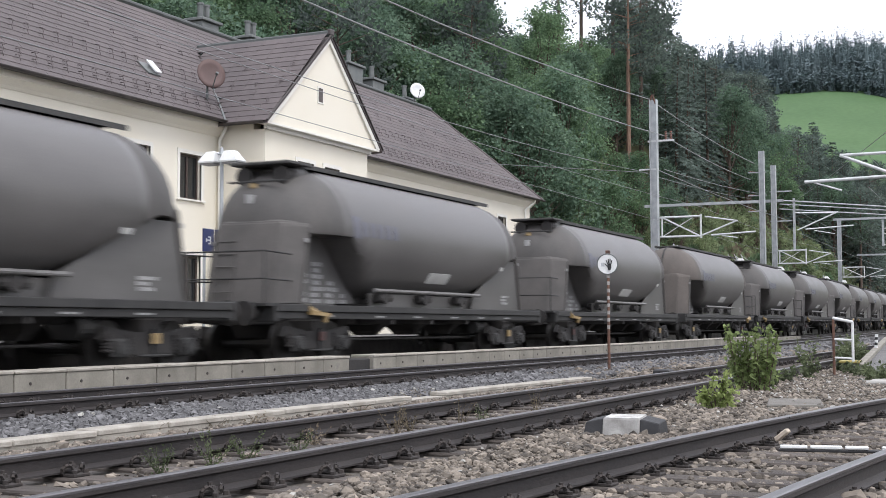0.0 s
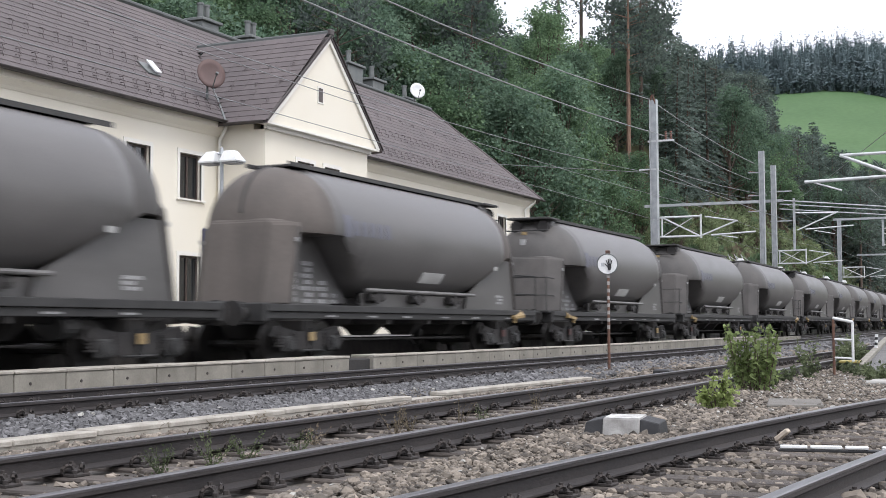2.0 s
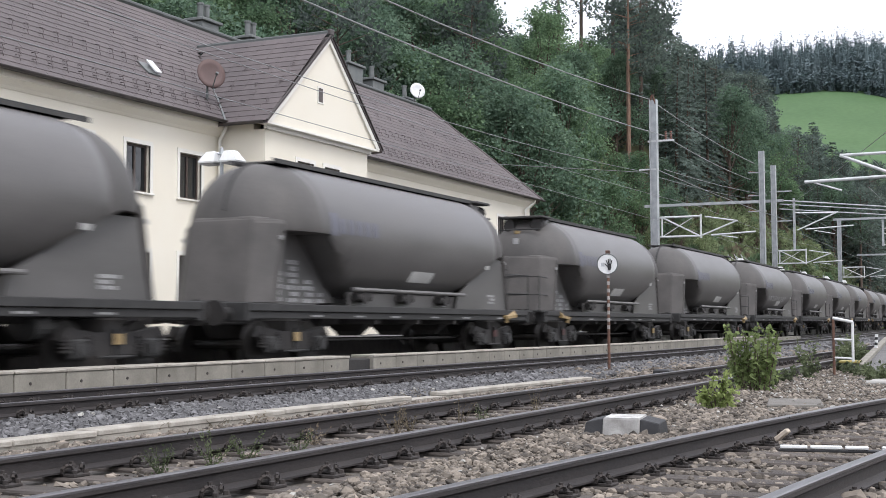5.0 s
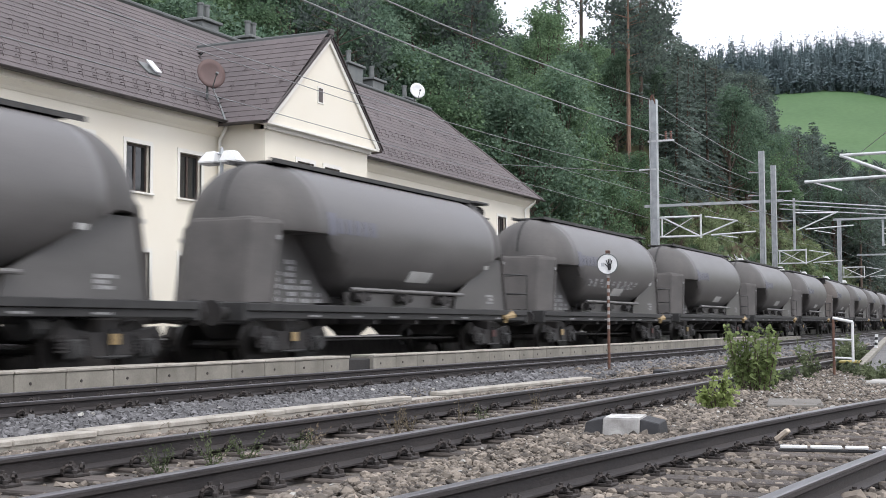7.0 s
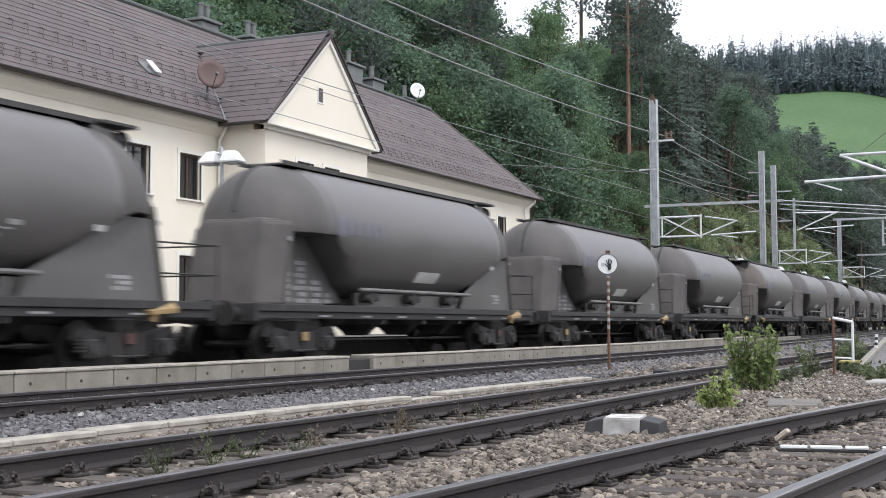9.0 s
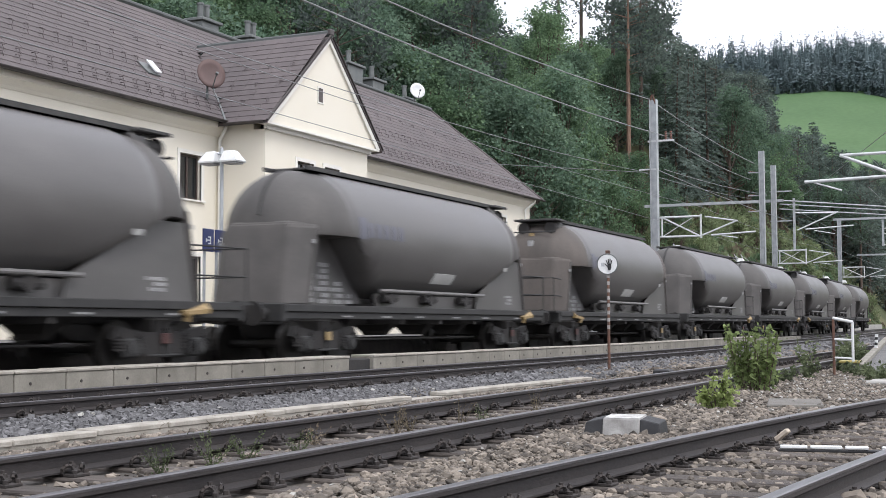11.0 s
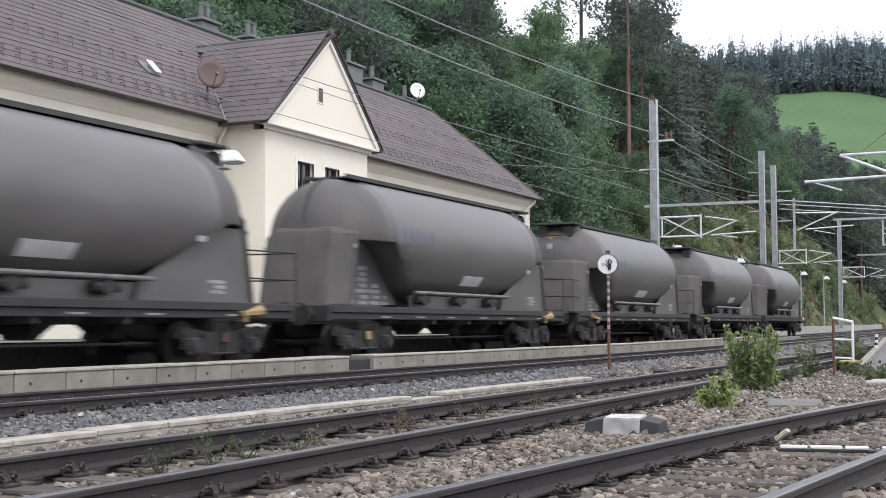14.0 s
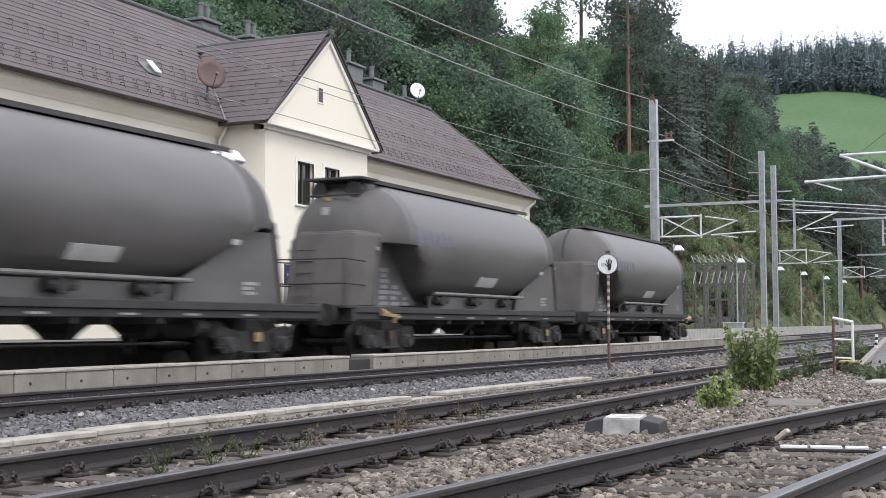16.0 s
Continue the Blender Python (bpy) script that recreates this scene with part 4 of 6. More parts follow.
def far_forest():
    """The wooded ridge over the meadow, too far off to count its trees."""
    rng = random.Random(21)
    cards, cores = [], []
    for i in range(1700):
        x = 470 + 170 * rng.random() ** 1.6
        y = rng.uniform(20, 210)
        z = ground_z(x, y)
        h = rng.uniform(12, 24) if x > 480 else rng.uniform(6, 14)
        round_top = rng.random() < (0.1 if x > 485 else 0.6)
        cores.append((x, y, z, h * 0.09, h * (0.5 if round_top else 0.8)))
        for c in range(105):
            f = rng.random()
            r = h * (0.24 * math.sin(math.pi * min(1, f * 0.9 + 0.15)) if round_top else 0.19 * (1 - f) + 0.006)
            a = rng.uniform(0, 2 * math.pi)
            d = Vector((math.cos(a), math.sin(a), rng.uniform(-0.9, 0.1)))
            q = Vector((x + 0.6 * r * d.x, y + 0.6 * r * d.y, z + f * h * (0.7 if round_top else 1)))
            cards.append((q, d, r * 0.35 + rng.uniform(0.3, 0.65), Vector((rng.uniform(-.4, .4), rng.uniform(-.4, .4), 1))))
    # M_FAR brings the ridge's haze as leaf colour
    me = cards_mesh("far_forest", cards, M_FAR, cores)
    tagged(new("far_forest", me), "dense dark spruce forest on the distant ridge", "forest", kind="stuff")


far_forest()


# ---- roof dressing of the station ----
SLOPE = (RIDGE_Z - EAVE_Z) / (RIDGE_Y - EAVE_Y)
ROOF_ANGLE = math.atan(SLOPE)
ROOF_LEN = math.hypot(RIDGE_Z - EAVE_Z, RIDGE_Y - EAVE_Y)
BAY_SLOPE = (11.05 - GZ) / (RX1 + 0.5 - RAPEX)


def bay_height(x):
    return 11.05 - abs(x - RAPEX) * BAY_SLOPE


def plate_mesh(w, h, t=0.012):
    bm = bmesh.new()
    box(bm, 0.004, w - 0.004, 0, h, 0.0, t)
    for v in bm.verts:
        if v.co.y < h / 2:
            v.co.z += 0.016
    return bm


def dress_roof():
    b = bpy.data.objects["station_building"]
    w, h = 0.62, 0.33
    rows = int(ROOF_LEN / h)
    near, rest = [], []
    for j in range(rows):
        s = j * h
        y, z = EAVE_Y - 0.05 + s * math.cos(ROOF_ANGLE), EAVE_Z - 0.04 + s * math.sin(ROOF_ANGLE)
        right = 65.1 - (65.1 - 62.6) * (s / ROOF_LEN) - 0.35
        x = 17.0 + (0.31 if j % 2 else 0)
        while x < right - w:
            hidden = RX0 - 0.5 < x + w / 2 < RX1 + 0.5 and bay_height(x + w / 2) > z + 0.12
            if not hidden:
                (near if 25.5 < x < 32.8 and len(near) < 295 else rest).append((x, y, z))
            x += w
    tilt = pose(0, 0, 0, math.degrees(ROOF_ANGLE), 0, 0)
    first = None
    for x, y, z in near:
        if first is None:
            ob = first = part("roof_plate", plate_mesh(w, h + 0.05), M_ROOF, b)
        else:
            ob = share("roof_plate", first, b)
        ob.matrix_basis = Matrix.Translation((x, y, z)) @ tilt
    verts, faces = [], []
    src = plate_mesh(w, h + 0.05)
    src.verts.index_update()
    bv = [v.co.copy() for v in src.verts]
    bf = [[v.index for v in f.verts] for f in src.faces]
    src.free()
    rng = random.Random(8)

    def lay(m):
        k = len(verts)
        verts.extend([m @ v for v in bv])
        faces.extend([[k + i for i in f] for f in bf])
    for x, y, z in rest:
        lay(Matrix.Translation((x, y, z + rng.uniform(0, 0.006))) @ tilt)
    # bay roof: two slopes whose rows run along y
    ang = math.atan(BAY_SLOPE)
    length = math.hypot(RX1 + 0.5 - RAPEX, 11.05 - GZ)
    for sgn in (-1, 1):
        for j in range(int(length / h)):
            s = j * h
            xx = (RX0 - 0.54 + s * math.cos(ang)) if sgn < 0 else (RX1 + 0.54 - s * math.cos(ang))
            zz = GZ - 0.03 + s * math.sin(ang)
            y_back = EAVE_Y + (zz - EAVE_Z) / SLOPE + 0.1
            y = RWALL - 0.38
            while y < y_back - 0.2:
                turn = -90 if sgn < 0 else 90
                oy = y + w if sgn < 0 else y
                lay(Matrix.Translation((xx, oy, zz)) @ pose(0, 0, 0, 0, 0, turn) @ pose(0, 0, 0, math.degrees(ang), 0, 0))
                y += w
    # far hip
    me = bpy.data.meshes.new("roof_covering")
    me.from_pydata(verts, [], faces)
    me.materials.append(M_ROOF)
    ob = new("roof_covering", me)
    ob.parent = b
    ob["kind"] = "stuff"
    # ridge caps, hip cap, valley, verge
    part("ridge_cap", rods(((XL - 0.5, RIDGE_Y, RIDGE_Z + 0.02), (62.6, RIDGE_Y, RIDGE_Z + 0.02), 0.13), n=10), M_RIDGE, b)
    part("bay_ridge_cap", rods(((RAPEX, RWALL - 0.42, 11.08), (RAPEX, EAVE_Y + (11.05 - EAVE_Z) / SLOPE, 11.08), 0.14), n=10), M_RIDGE, b)
    part("hip_cap", rods(((62.6, RIDGE_Y, RIDGE_Z), (65.1, EAVE_Y, EAVE_Z), 0.07), n=8), M_ROOF, b)
    part("ridge_lug", boxes((RAPEX - 0.14, RAPEX + 0.14, RWALL - 0.44, RWALL - 0.3, 11.02, 11.24), bevel=0.03), M_GUTTER, b)
    for sgn, xe in ((-1, RX0 - 0.52), (1, RX1 + 0.52)):
        part("verge_strip", rods(((xe, RWALL - 0.4, GZ), (RAPEX, RWALL - 0.4, 11.08), 0.034), n=8), M_GUTTER, b)
        foot = (xe, EAVE_Y + (GZ - EAVE_Z) / SLOPE, GZ + 0.03)
        part("valley_sheet", rods((foot, (RAPEX, EAVE_Y + (11.05 - EAVE_Z) / SLOPE, 11.1), 0.06), n=6), M_LEAD, b)
    # gutters: half-round channels
    def gutter(a, c, name="gutter"):
        bm = bmesh.new()
        a, c = Vector(a), Vector(c)
        d = (c - a).normalized()
        sd = Vector((-d.y, d.x, 0))
        rings = []
        for q in (a, c):
            rings.append([q + sd * (0.085 * math.cos(k)) + Vector((0, 0, 0.085 * math.sin(k))) for k in [math.pi + math.pi * i / 8 for i in range(9)]] +
                         [q + sd * (0.075 * math.cos(k)) + Vector((0, 0, 0.075 * math.sin(k))) for k in [2 * math.pi - math.pi * i / 8 for i in range(9)]])
        loft(bm, rings)
        bmesh.ops.recalc_face_normals(bm, faces=bm.faces)
        part(name, bm, M_GUTTER, b)
    gutter((XL - 0.4, EAVE_Y - 0.1, EAVE_Z - 0.02), (RX0 - 0.45, EAVE_Y - 0.1, EAVE_Z - 0.02))
    gutter((RX1 + 0.45, EAVE_Y - 0.1, EAVE_Z - 0.02), (65.1, EAVE_Y - 0.1, EAVE_Z - 0.02))
    gutter((RX0 - 0.58, EAVE_Y - 0.1, GZ - 0.02), (RX0 - 0.58, RWALL - 0.3, GZ - 0.02))
    gutter((RX1 + 0.58, EAVE_Y - 0.1, GZ - 0.02), (RX1 + 0.58, RWALL - 0.3, GZ - 0.02))
    part("downpipe", rods(((35.45, 24.1, 7.4), (35.45, 24.36, 6.95), 0.06), ((35.45, 24.36, 6.95), (35.45, 24.36, 0.5), 0.06), n=10), M_TRIM, b)
    part("downpipe", rods(((63.9, 24.0, 7.45), (63.9, 24.1, 7.3), 0.06), ((63.9, 24.1, 7.3), (63.4, 24.38, 6.9), 0.06), ((63.4, 24.38, 6.9), (63.4, 24.38, 0.5), 0.06), n=10), M_TRIM, b)
    # snow guards in rows
    bm = bmesh.new()
    rod(bm, (0, -0.14, 0.02), (0, 0.0, 0.1), 0.012, n=5)
    rod(bm, (0, 0.0, 0.1), (0, 0.12, 0.02), 0.012, n=5)
    rod(bm, (-0.09, 0.0, 0.095), (0.09, 0.0, 0.095), 0.009, n=5)
    guard = None
    for s, x0, step in ((0.6, 20.0, 0.62), (1.0, 20.31, 0.62), (2.4, 20.5, 0.62), (2.8, 20.2, 0.62), (4.3, 21.0, 1.24)):
        x = x0
        while x < 63.5 - s * 0.4:
            y, z = EAVE_Y + s * math.cos(ROOF_ANGLE), EAVE_Z + s * math.sin(ROOF_ANGLE)
            if not (RX0 - 0.6 < x < RX1 + 0.6 and bay_height(x) > z) and x > 24.5:
                if guard is None:
                    g = guard = part("snow_guard", bm, M_ROOF, b)
                else:
                    g = share("snow_guard", guard, b)
                g.matrix_basis = Matrix.Translation((x, y, z + 0.01)) @ tilt
            x += step
    for s in (1.1, 2.2, 3.3):
        x = RX0 - 0.5 + s * math.cos(ang)
        z = GZ + s * math.sin(ang)
        for k in range(2 + int(s)):
            y = RWALL + 0.1 + k * 0.95
            g = share("snow_guard", guard, b)
            g.matrix_basis = Matrix.Translation((x, y, z + 0.01)) @ pose(0, 0, 0, 0, 0, -90) @ pose(0, 0, 0, math.degrees(ang), 0, 0)
    # skylight, standing open a crack
    sk = new("skylight")
    sk.parent = b
    sk.matrix_basis = Matrix.Translation((32.9, 25.4, 8.82)) @ tilt
    part("curb", boxes((0.1, 0.72, 0, 0.66, 0, 0.06), bevel=0.01), M_LEAD, sk)
    bm = boxes((0.4, 0.7, 0.0, 0.6, 0.0, 0.05), bevel=0.01)
    bmesh.ops.transform(bm, matrix=Matrix.Translation((0, 0.02, 0.11)) @ pose(0, 0, 0, 5, 0, 0), verts=bm.verts)
    part("sash", bm, M_WHITE, sk)
    # chimneys
    for x, y, z0, wx, wy, top, pots in ((42.6, 30.1, 11.6, 1.15, 0.7, 12.95, 2), (46.0, 30.1, 11.8, 1.0, 0.7, 12.95, 2), (54.6, 30.1, 11.8, 1.5, 0.8, 13.4, 1), (57.2, 30.2, 11.6, 1.2, 0.8, 13.1, 1), (60.9, 30.2, 11.6, 0.9, 0.6, 12.75, 1)):
        c = new("chimney")
        c.parent = b
        part("stack", boxes((x - wx / 2, x + wx / 2, y - wy / 2, y + wy / 2, z0, top), bevel=0.02), M_LEAD, c)
        part("chimney_cap", boxes((x - wx / 2 - 0.12, x + wx / 2 + 0.12, y - wy / 2 - 0.12, y + wy / 2 + 0.12, top, top + 0.12), bevel=0.02), M_LEAD, c)
        for k in range(pots):
            px = x + (k - (pots - 1) / 2) * 0.42
            part("flue_pipe", rods(((px, y, top + 0.12), (px, y, top + 0.75), 0.12), ((px, y, top + 0.72), (px, y, top + 0.8), 0.15), n=12), M_LEAD, c)


dress_roof()


def dish(label, material, x, y, z, r, aim, foot):
    d = thing("satellite_dish", label, "satellite dish", group="roof satellite dishes")
    q = look((x, y, z), aim)
    bm = bmesh.new()
    rings = []
    for f in (0.06, 0.35, 0.7, 1.0):
        rings.append([q @ Vector((r * f * math.cos(a), r * f * math.sin(a), -0.18 * r * f * f)) for a in [2 * math.pi * i / 24 for i in range(24)]])
    for f in (1.0, 0.5, 0.06):
        rings.append([q @ Vector((r * f * math.cos(a), r * f * math.sin(a), 0.03 - 0.18 * r * f * f)) for a in [2 * math.pi * i / 24 for i in range(24)]])
    loft(bm, rings)
    bmesh.ops.recalc_face_normals(bm, faces=bm.faces)
    part("reflector", bm, material, d, smooth=True)
    part("feed_arm", rods(((q @ Vector((0, -r * 0.95, -0.1))), (q @ Vector((0, -r * 0.3, -r * 0.9))), 0.02), n=6), M_LEAD, d)
    part("feed_horn", rods(((q @ Vector((0, -r * 0.32, -r * 0.86))), (q @ Vector((0, -r * 0.25, -r * 1.02))), 0.05), n=8), M_LEAD, d)
    part("mount_pole", rods(((x, y + 0.12, z), foot, 0.04), n=8), M_LEAD, d)


M_DISHRED = mat("brick-red dish paint", (0.11, 0.07, 0.064), (0.15, 0.098, 0.09), scale=2, rough=0.7, bump=0.03)
dish("dull red-brown satellite dish on the tiled roof valley", M_DISHRED, 35.3, 24.65, 9.15, 0.5, (18, -6, 16), (35.35, 24.8, 8.0))
dish("white satellite dish beside the roof ridge", M_WHITE, 60.6, 29.3, 13.15, 0.42, (40, 5, 20), (60.65, 29.5, 12.3))

# ---- platform furniture ----
M_SOFFIT = mat("grey lamp underside", (0.3, 0.3, 0.3), (0.4, 0.4, 0.4), scale=5, rough=0.6)


def platform_lamp(x, y):
    """Post with two white slanted lamp heads."""
    base = 0.5 + bend(x)[1]
    l = thing("platform_lamp", "grey platform lamp post with two white hoods" if x < 55 else "grey platform lamp post with one white hood", "street lamp", pose(x, y, base, 0, 0, -90), group="platform lamps")
    part("post", rods(((0, 0, 0), (0, 0, 2.6), 0.065, 0.06), ((0, 0, 2.6), (0, 0, 5.05), 0.055, 0.05), n=10), M_STEEL, l)
    part("post_cap", rods(((0, 0, 4.98), (0, 0, 5.18), 0.08, 0.03), n=10), M_STEEL, l)
    for s in (-1, 1) if x < 55 else (1,):
        bm = bmesh.new()
        loft(bm, [[(s * u, v, z) for u, v in ((a, -c), (d, -c), (d, c), (a, c))] for z, a, d, c in ((4.74, 0.1, 0.6, 0.24), (4.78, 0.08, 0.62, 0.25), (5.04, 0.14, 0.44, 0.13), (5.06, 0.16, 0.42, 0.1))])
        bmesh.ops.recalc_face_normals(bm, faces=bm.faces)
        part("lamp_hood", bm, M_WHITE, l)
        part("lamp_arm", rods(((0, 0, 5.0), (s * 0.36, 0, 5.0), 0.03), n=6), M_STEEL, l)
        bm = bmesh.new()
        box(bm, min(s * 0.14, s * 0.56), max(s * 0.14, s * 0.56), -0.2, 0.2, 4.7, 4.736)
        part("lamp_glass", bm, M_SOFFIT, l)
    return l


for x in (29.2, 43.4, 61.0, 77.0, 95.0, 111.0, 123.0, 137.0, 150.0):
    platform_lamp(x, 20.0)


def pictogram(x, y, z, mirrored=1):
    s = thing("blue_sign", "small dark blue sign with white pictogram on post", "sign", pose(x, y, z), group="platform signs")
    part("board", boxes((-0.24, 0.24, -0.02, 0.02, -0.3, 0.3), bevel=0.008), M_SIGNBLUE, s)
    bm = boxes((-0.02, 0.1, -0.026, -0.02, -0.1, -0.07), (0.07, 0.1, -0.026, -0.02, -0.07, 0.07), (-0.02, 0.1, -0.026, -0.02, 0.07, 0.1), (-0.13, 0.04, -0.026, -0.02, -0.015, 0.015), (-0.13, -0.09, -0.026, -0.02, -0.05, 0.05))
    part("pictogram", bm, M_WHITE, s)
    part("bracket", boxes((-0.04, 0.04, 0.02, 0.1, -0.25, 0.25)), M_STEEL, s)
    part("sign_post", rods(((0, 0.12, -z + 0.5), (0, 0.12, 0.32), 0.04), n=8), M_STEEL, s)


pictogram(28.45, 19.9, 3.1)
pictogram(29.0, 19.9, 3.1)
pictogram(33.0, 20.2, 2.36)


# ---- overhead line ----
def tube(bm, a, b, r=0.045):
    return rod(bm, a, b, r, n=8)


def cantilever(parent, y0, z0, side=-1):
    """Lattice bracket with pull-off tubes, reaching over the track from the mast."""
    s = side
    part("bracket_frame", rods(((0, y0, z0 + 0.95), (0, y0 + s * 2.0, z0 + 0.95), 0.05), ((0, y0, z0), (0, y0 + s * 2.0, z0), 0.05), ((0, y0 + s * 2.0, z0 - 0.1), (0, y0 + s * 2.0, z0 + 1.05), 0.05), ((0, y0 + s * 0.1, z0 + 0.95), (0, y0 + s * 1.95, z0), 0.035), ((0, y0 + s * 0.1, z0), (0, y0 + s * 1.6, z0 + 0.9), 0.02), ((0, y0 + s * 0.1, z0), (0, y0 + s * 0.1, z0 + 0.95), 0.04)), M_BRIGHT, parent)
    part("pull_off", rods(((0, y0 + s * 2.0, z0), (0, y0 + s * 3.75, z0 + 0.68), 0.04), n=8), M_BRIGHT, parent)
    part("stay_tube", rods(((0, y0 + s * 2.2, z0 + 0.92), (0, y0 + s * 3.75, z0 + 0.66), 0.035), n=8), M_BRIGHT, parent)
    part("registration_tube", rods(((0, y0 + s * 2.5, z0 + 0.02), (0, y0 + s * 4.6, z0 + 0.12), 0.04), n=8), M_BRIGHT, parent)
    part("steady_arm", rods(((0, y0 + s * 3.0, z0 - 0.02), (0, y0 + s * 3.75, z0 - 0.14), 0.025), n=8), M_BRIGHT, parent)


M_BRIGHT = mat("bright zinc tube", (0.55, 0.57, 0.57), (0.7, 0.71, 0.71), scale=4, rough=0.45, metal=0.15, bump=0.03)


def insulator(parent, p, d, n=5, r=0.075):
    bm = bmesh.new()
    p, d = Vector(p), Vector(d)
    rod(bm, p, p + d, r * 0.4, n=8)
    for i in range(n):
        q = p + d * ((i + 0.5) / n)
        rod(bm, q - d * 0.05, q + d * 0.05, r, r * 0.7, n=10)
    part("insulator", bm, M_INS, parent)


def dress_masts():
    ms = [o for o in bpy.data.objects if o.name.startswith("catenary_mast")]
    ms.sort(key=lambda o: o.location.x)
    for i, m in enumerate(ms):
        h = (11.3, 11.9, 11.3, 10.2)[i]
        if i in (0, 2, 3):
            cantilever(m, -0.25, 4.75 if i == 0 else 4.9)
        if i == 0:
            part("crossarm", boxes((-0.06, 0.06, -1.0, 0.3, 9.42, 9.5)), M_BRIGHT, m)
            insulator(m, (0, -0.85, 9.5), (0, 0, 0.42))
            insulator(m, (0, -0.6, 9.5), (0, 0, 0.42))
            part("crossarm", boxes((-0.05, 0.05, -0.2, 0.75, 8.05, 8.12)), M_BRIGHT, m)
            part("wire_saddle", rods(((0, -0.1, 11.3), (0, 0.05, 11.75), 0.05), ((0, 0.05, 11.75), (0, 0.25, 11.3), 0.05), n=6), M_RUST, m)
        if i == 2:
            for z in (10.2, 8.0):
                part("crossarm", boxes((-0.05, 0.05, -1.3, 0.3, z, z + 0.08)), M_STEEL, m)
        if i == 1:
            for z in (10.9, 9.3, 8.2):
                part("crossarm", boxes((-0.05, 0.05, -0.3, 0.95, z, z + 0.07)), M_STEEL, m)
                insulator(m, (0, 0.35, z + 0.02), (0, 0.5, 0.1), r=0.06)


dress_masts()


def portal(x, z, y0, y1, post=True):
    p = thing("portal_beam", "grey steel portal beam spanning the tracks", "gantry", group="overhead portals")
    part("beam", boxes((x - 0.18, x - 0.06, y0, y1, z, z + 0.2), (x + 0.06, x + 0.18, y0, y1, z, z + 0.2)), M_STEEL, p)
    bm = bmesh.new()
    k = y0 + 0.5
    while k < y1:
        box(bm, x - 0.06, x + 0.06, k, k + 0.08, z + 0.03, z + 0.17)
        k += 1.6
    part("batten", bm, M_STEEL, p)
    if post:
        part("far_post", boxes((x - 0.17, x + 0.17, y0 + 0.02, y0 + 0.36, 0.0, z), bevel=0.01), M_STEEL, p)
    for yy in (13.4, 9.2):
        if y0 < yy < y1:
            part("drop_post", boxes((x - 0.09, x + 0.09, yy - 0.09, yy + 0.09, z - 2.6, z)), M_STEEL, p)
            part("drop_arm", rods(((x, yy, z - 1.3), (x, yy - 2.1, z - 2.5), 0.045), ((x, yy, z - 2.5), (x, yy - 2.8, z - 2.4), 0.045), ((x, yy, z - 0.9), (x, yy - 2.2, z - 0.95), 0.04), n=8), M_BRIGHT, p)
    return p


portal(97.4, 9.95, 17.0, 27.5, post=False)


def feeder_bundle():
    """Three tubes that carry on from the portal towards the sidings, with a drop post and its bracket."""
    f = thing("feeder_bundle", "bundle of grey feeder tubes with a drop post", "overhead feeder", group="overhead portals")
    for z, r in ((10.1, 0.05), (9.82, 0.04), (9.45, 0.045)):
        part("feeder_tube", rods(((97.6, 17.3, z), (107.5, 10.0, z), r), n=8), M_STEEL, f)
    part("drop_post", boxes((98.4, 98.56, 16.32, 16.48, 6.4, 10.3)), M_STEEL, f)
    part("pull_off", rods(((98.6, 16.2, 7.9), (99.6, 13.4, 9.25), 0.05), n=8), M_BRIGHT, f)
    part("registration_tube", rods(((98.6, 15.6, 7.95), (99.6, 12.3, 8.2), 0.045), n=8), M_BRIGHT, f)
    part("stay_tube", rods(((98.5, 16.3, 9.2), (99.2, 13.6, 9.15), 0.045), n=8), M_BRIGHT, f)
    part("steady_arm", rods(((98.8, 15.0, 7.85), (99.3, 13.6, 7.6), 0.03), n=8), M_BRIGHT, f)


feeder_bundle()
portal(130.4, 11.0, -2.0, 18.0)
portal(165.0, 9.3, -4.0, 20.0)


def near_cantilever():
    """Bracket tubes of a mast that stands beside the siding."""
    m = thing("catenary_mast", "steel overhead line mast with bright bracket tubes", "mast", pose(45, 2.3, -0.2), group="overhead line masts")
    part("shaft", boxes((-0.17, 0.17, -0.17, 0.17, 0, 9.0), bevel=0.01), M_STEEL, m)
    part("top_tube", rods(((0, 0.1, 6.72), (0, 3.65, 6.71), 0.05), n=8), M_BRIGHT, m)
    part("strut_tube", rods(((0, 0.1, 5.2), (0, 3.65, 6.71), 0.055), n=8), M_BRIGHT, m)
    part("registration_tube", rods(((0, 0.1, 5.98), (0, 4.82, 5.86), 0.055), n=8), M_BRIGHT, m)
    part("steady_arm", rods(((0, 4.5, 5.82), (0, 3.6, 5.52), 0.03), n=8), M_BRIGHT, m)


near_cantilever()


def wire(name, label, pts, r=0.012, sag=0.0):
    """An overhead wire through the given supports, hanging a little between them."""
    cu = bpy.data.curves.new(name, "CURVE")
    cu.dimensions, cu.bevel_depth, cu.bevel_resolution = "3D", r, 1
    full = []
    for a, b in zip(pts, pts[1:]):
        hang = sag * (math.dist(a, b) / 61.5) ** 2
        for i in range(10):
            u = i / 10
            full.append([a[k] + (b[k] - a[k]) * u - (4 * hang * u * (1 - u) if k == 2 else 0) for k in range(3)])
    full.append(list(pts[-1]))
    sp = cu.splines.new("POLY")
    sp.points.add(len(full) - 1)
    for q, f in zip(sp.points, full):
        q.co = (*f, 1)
    cu.materials.append(M_WIRE)
    return tagged(new(name, cu), label, "wire", group="overhead wires")


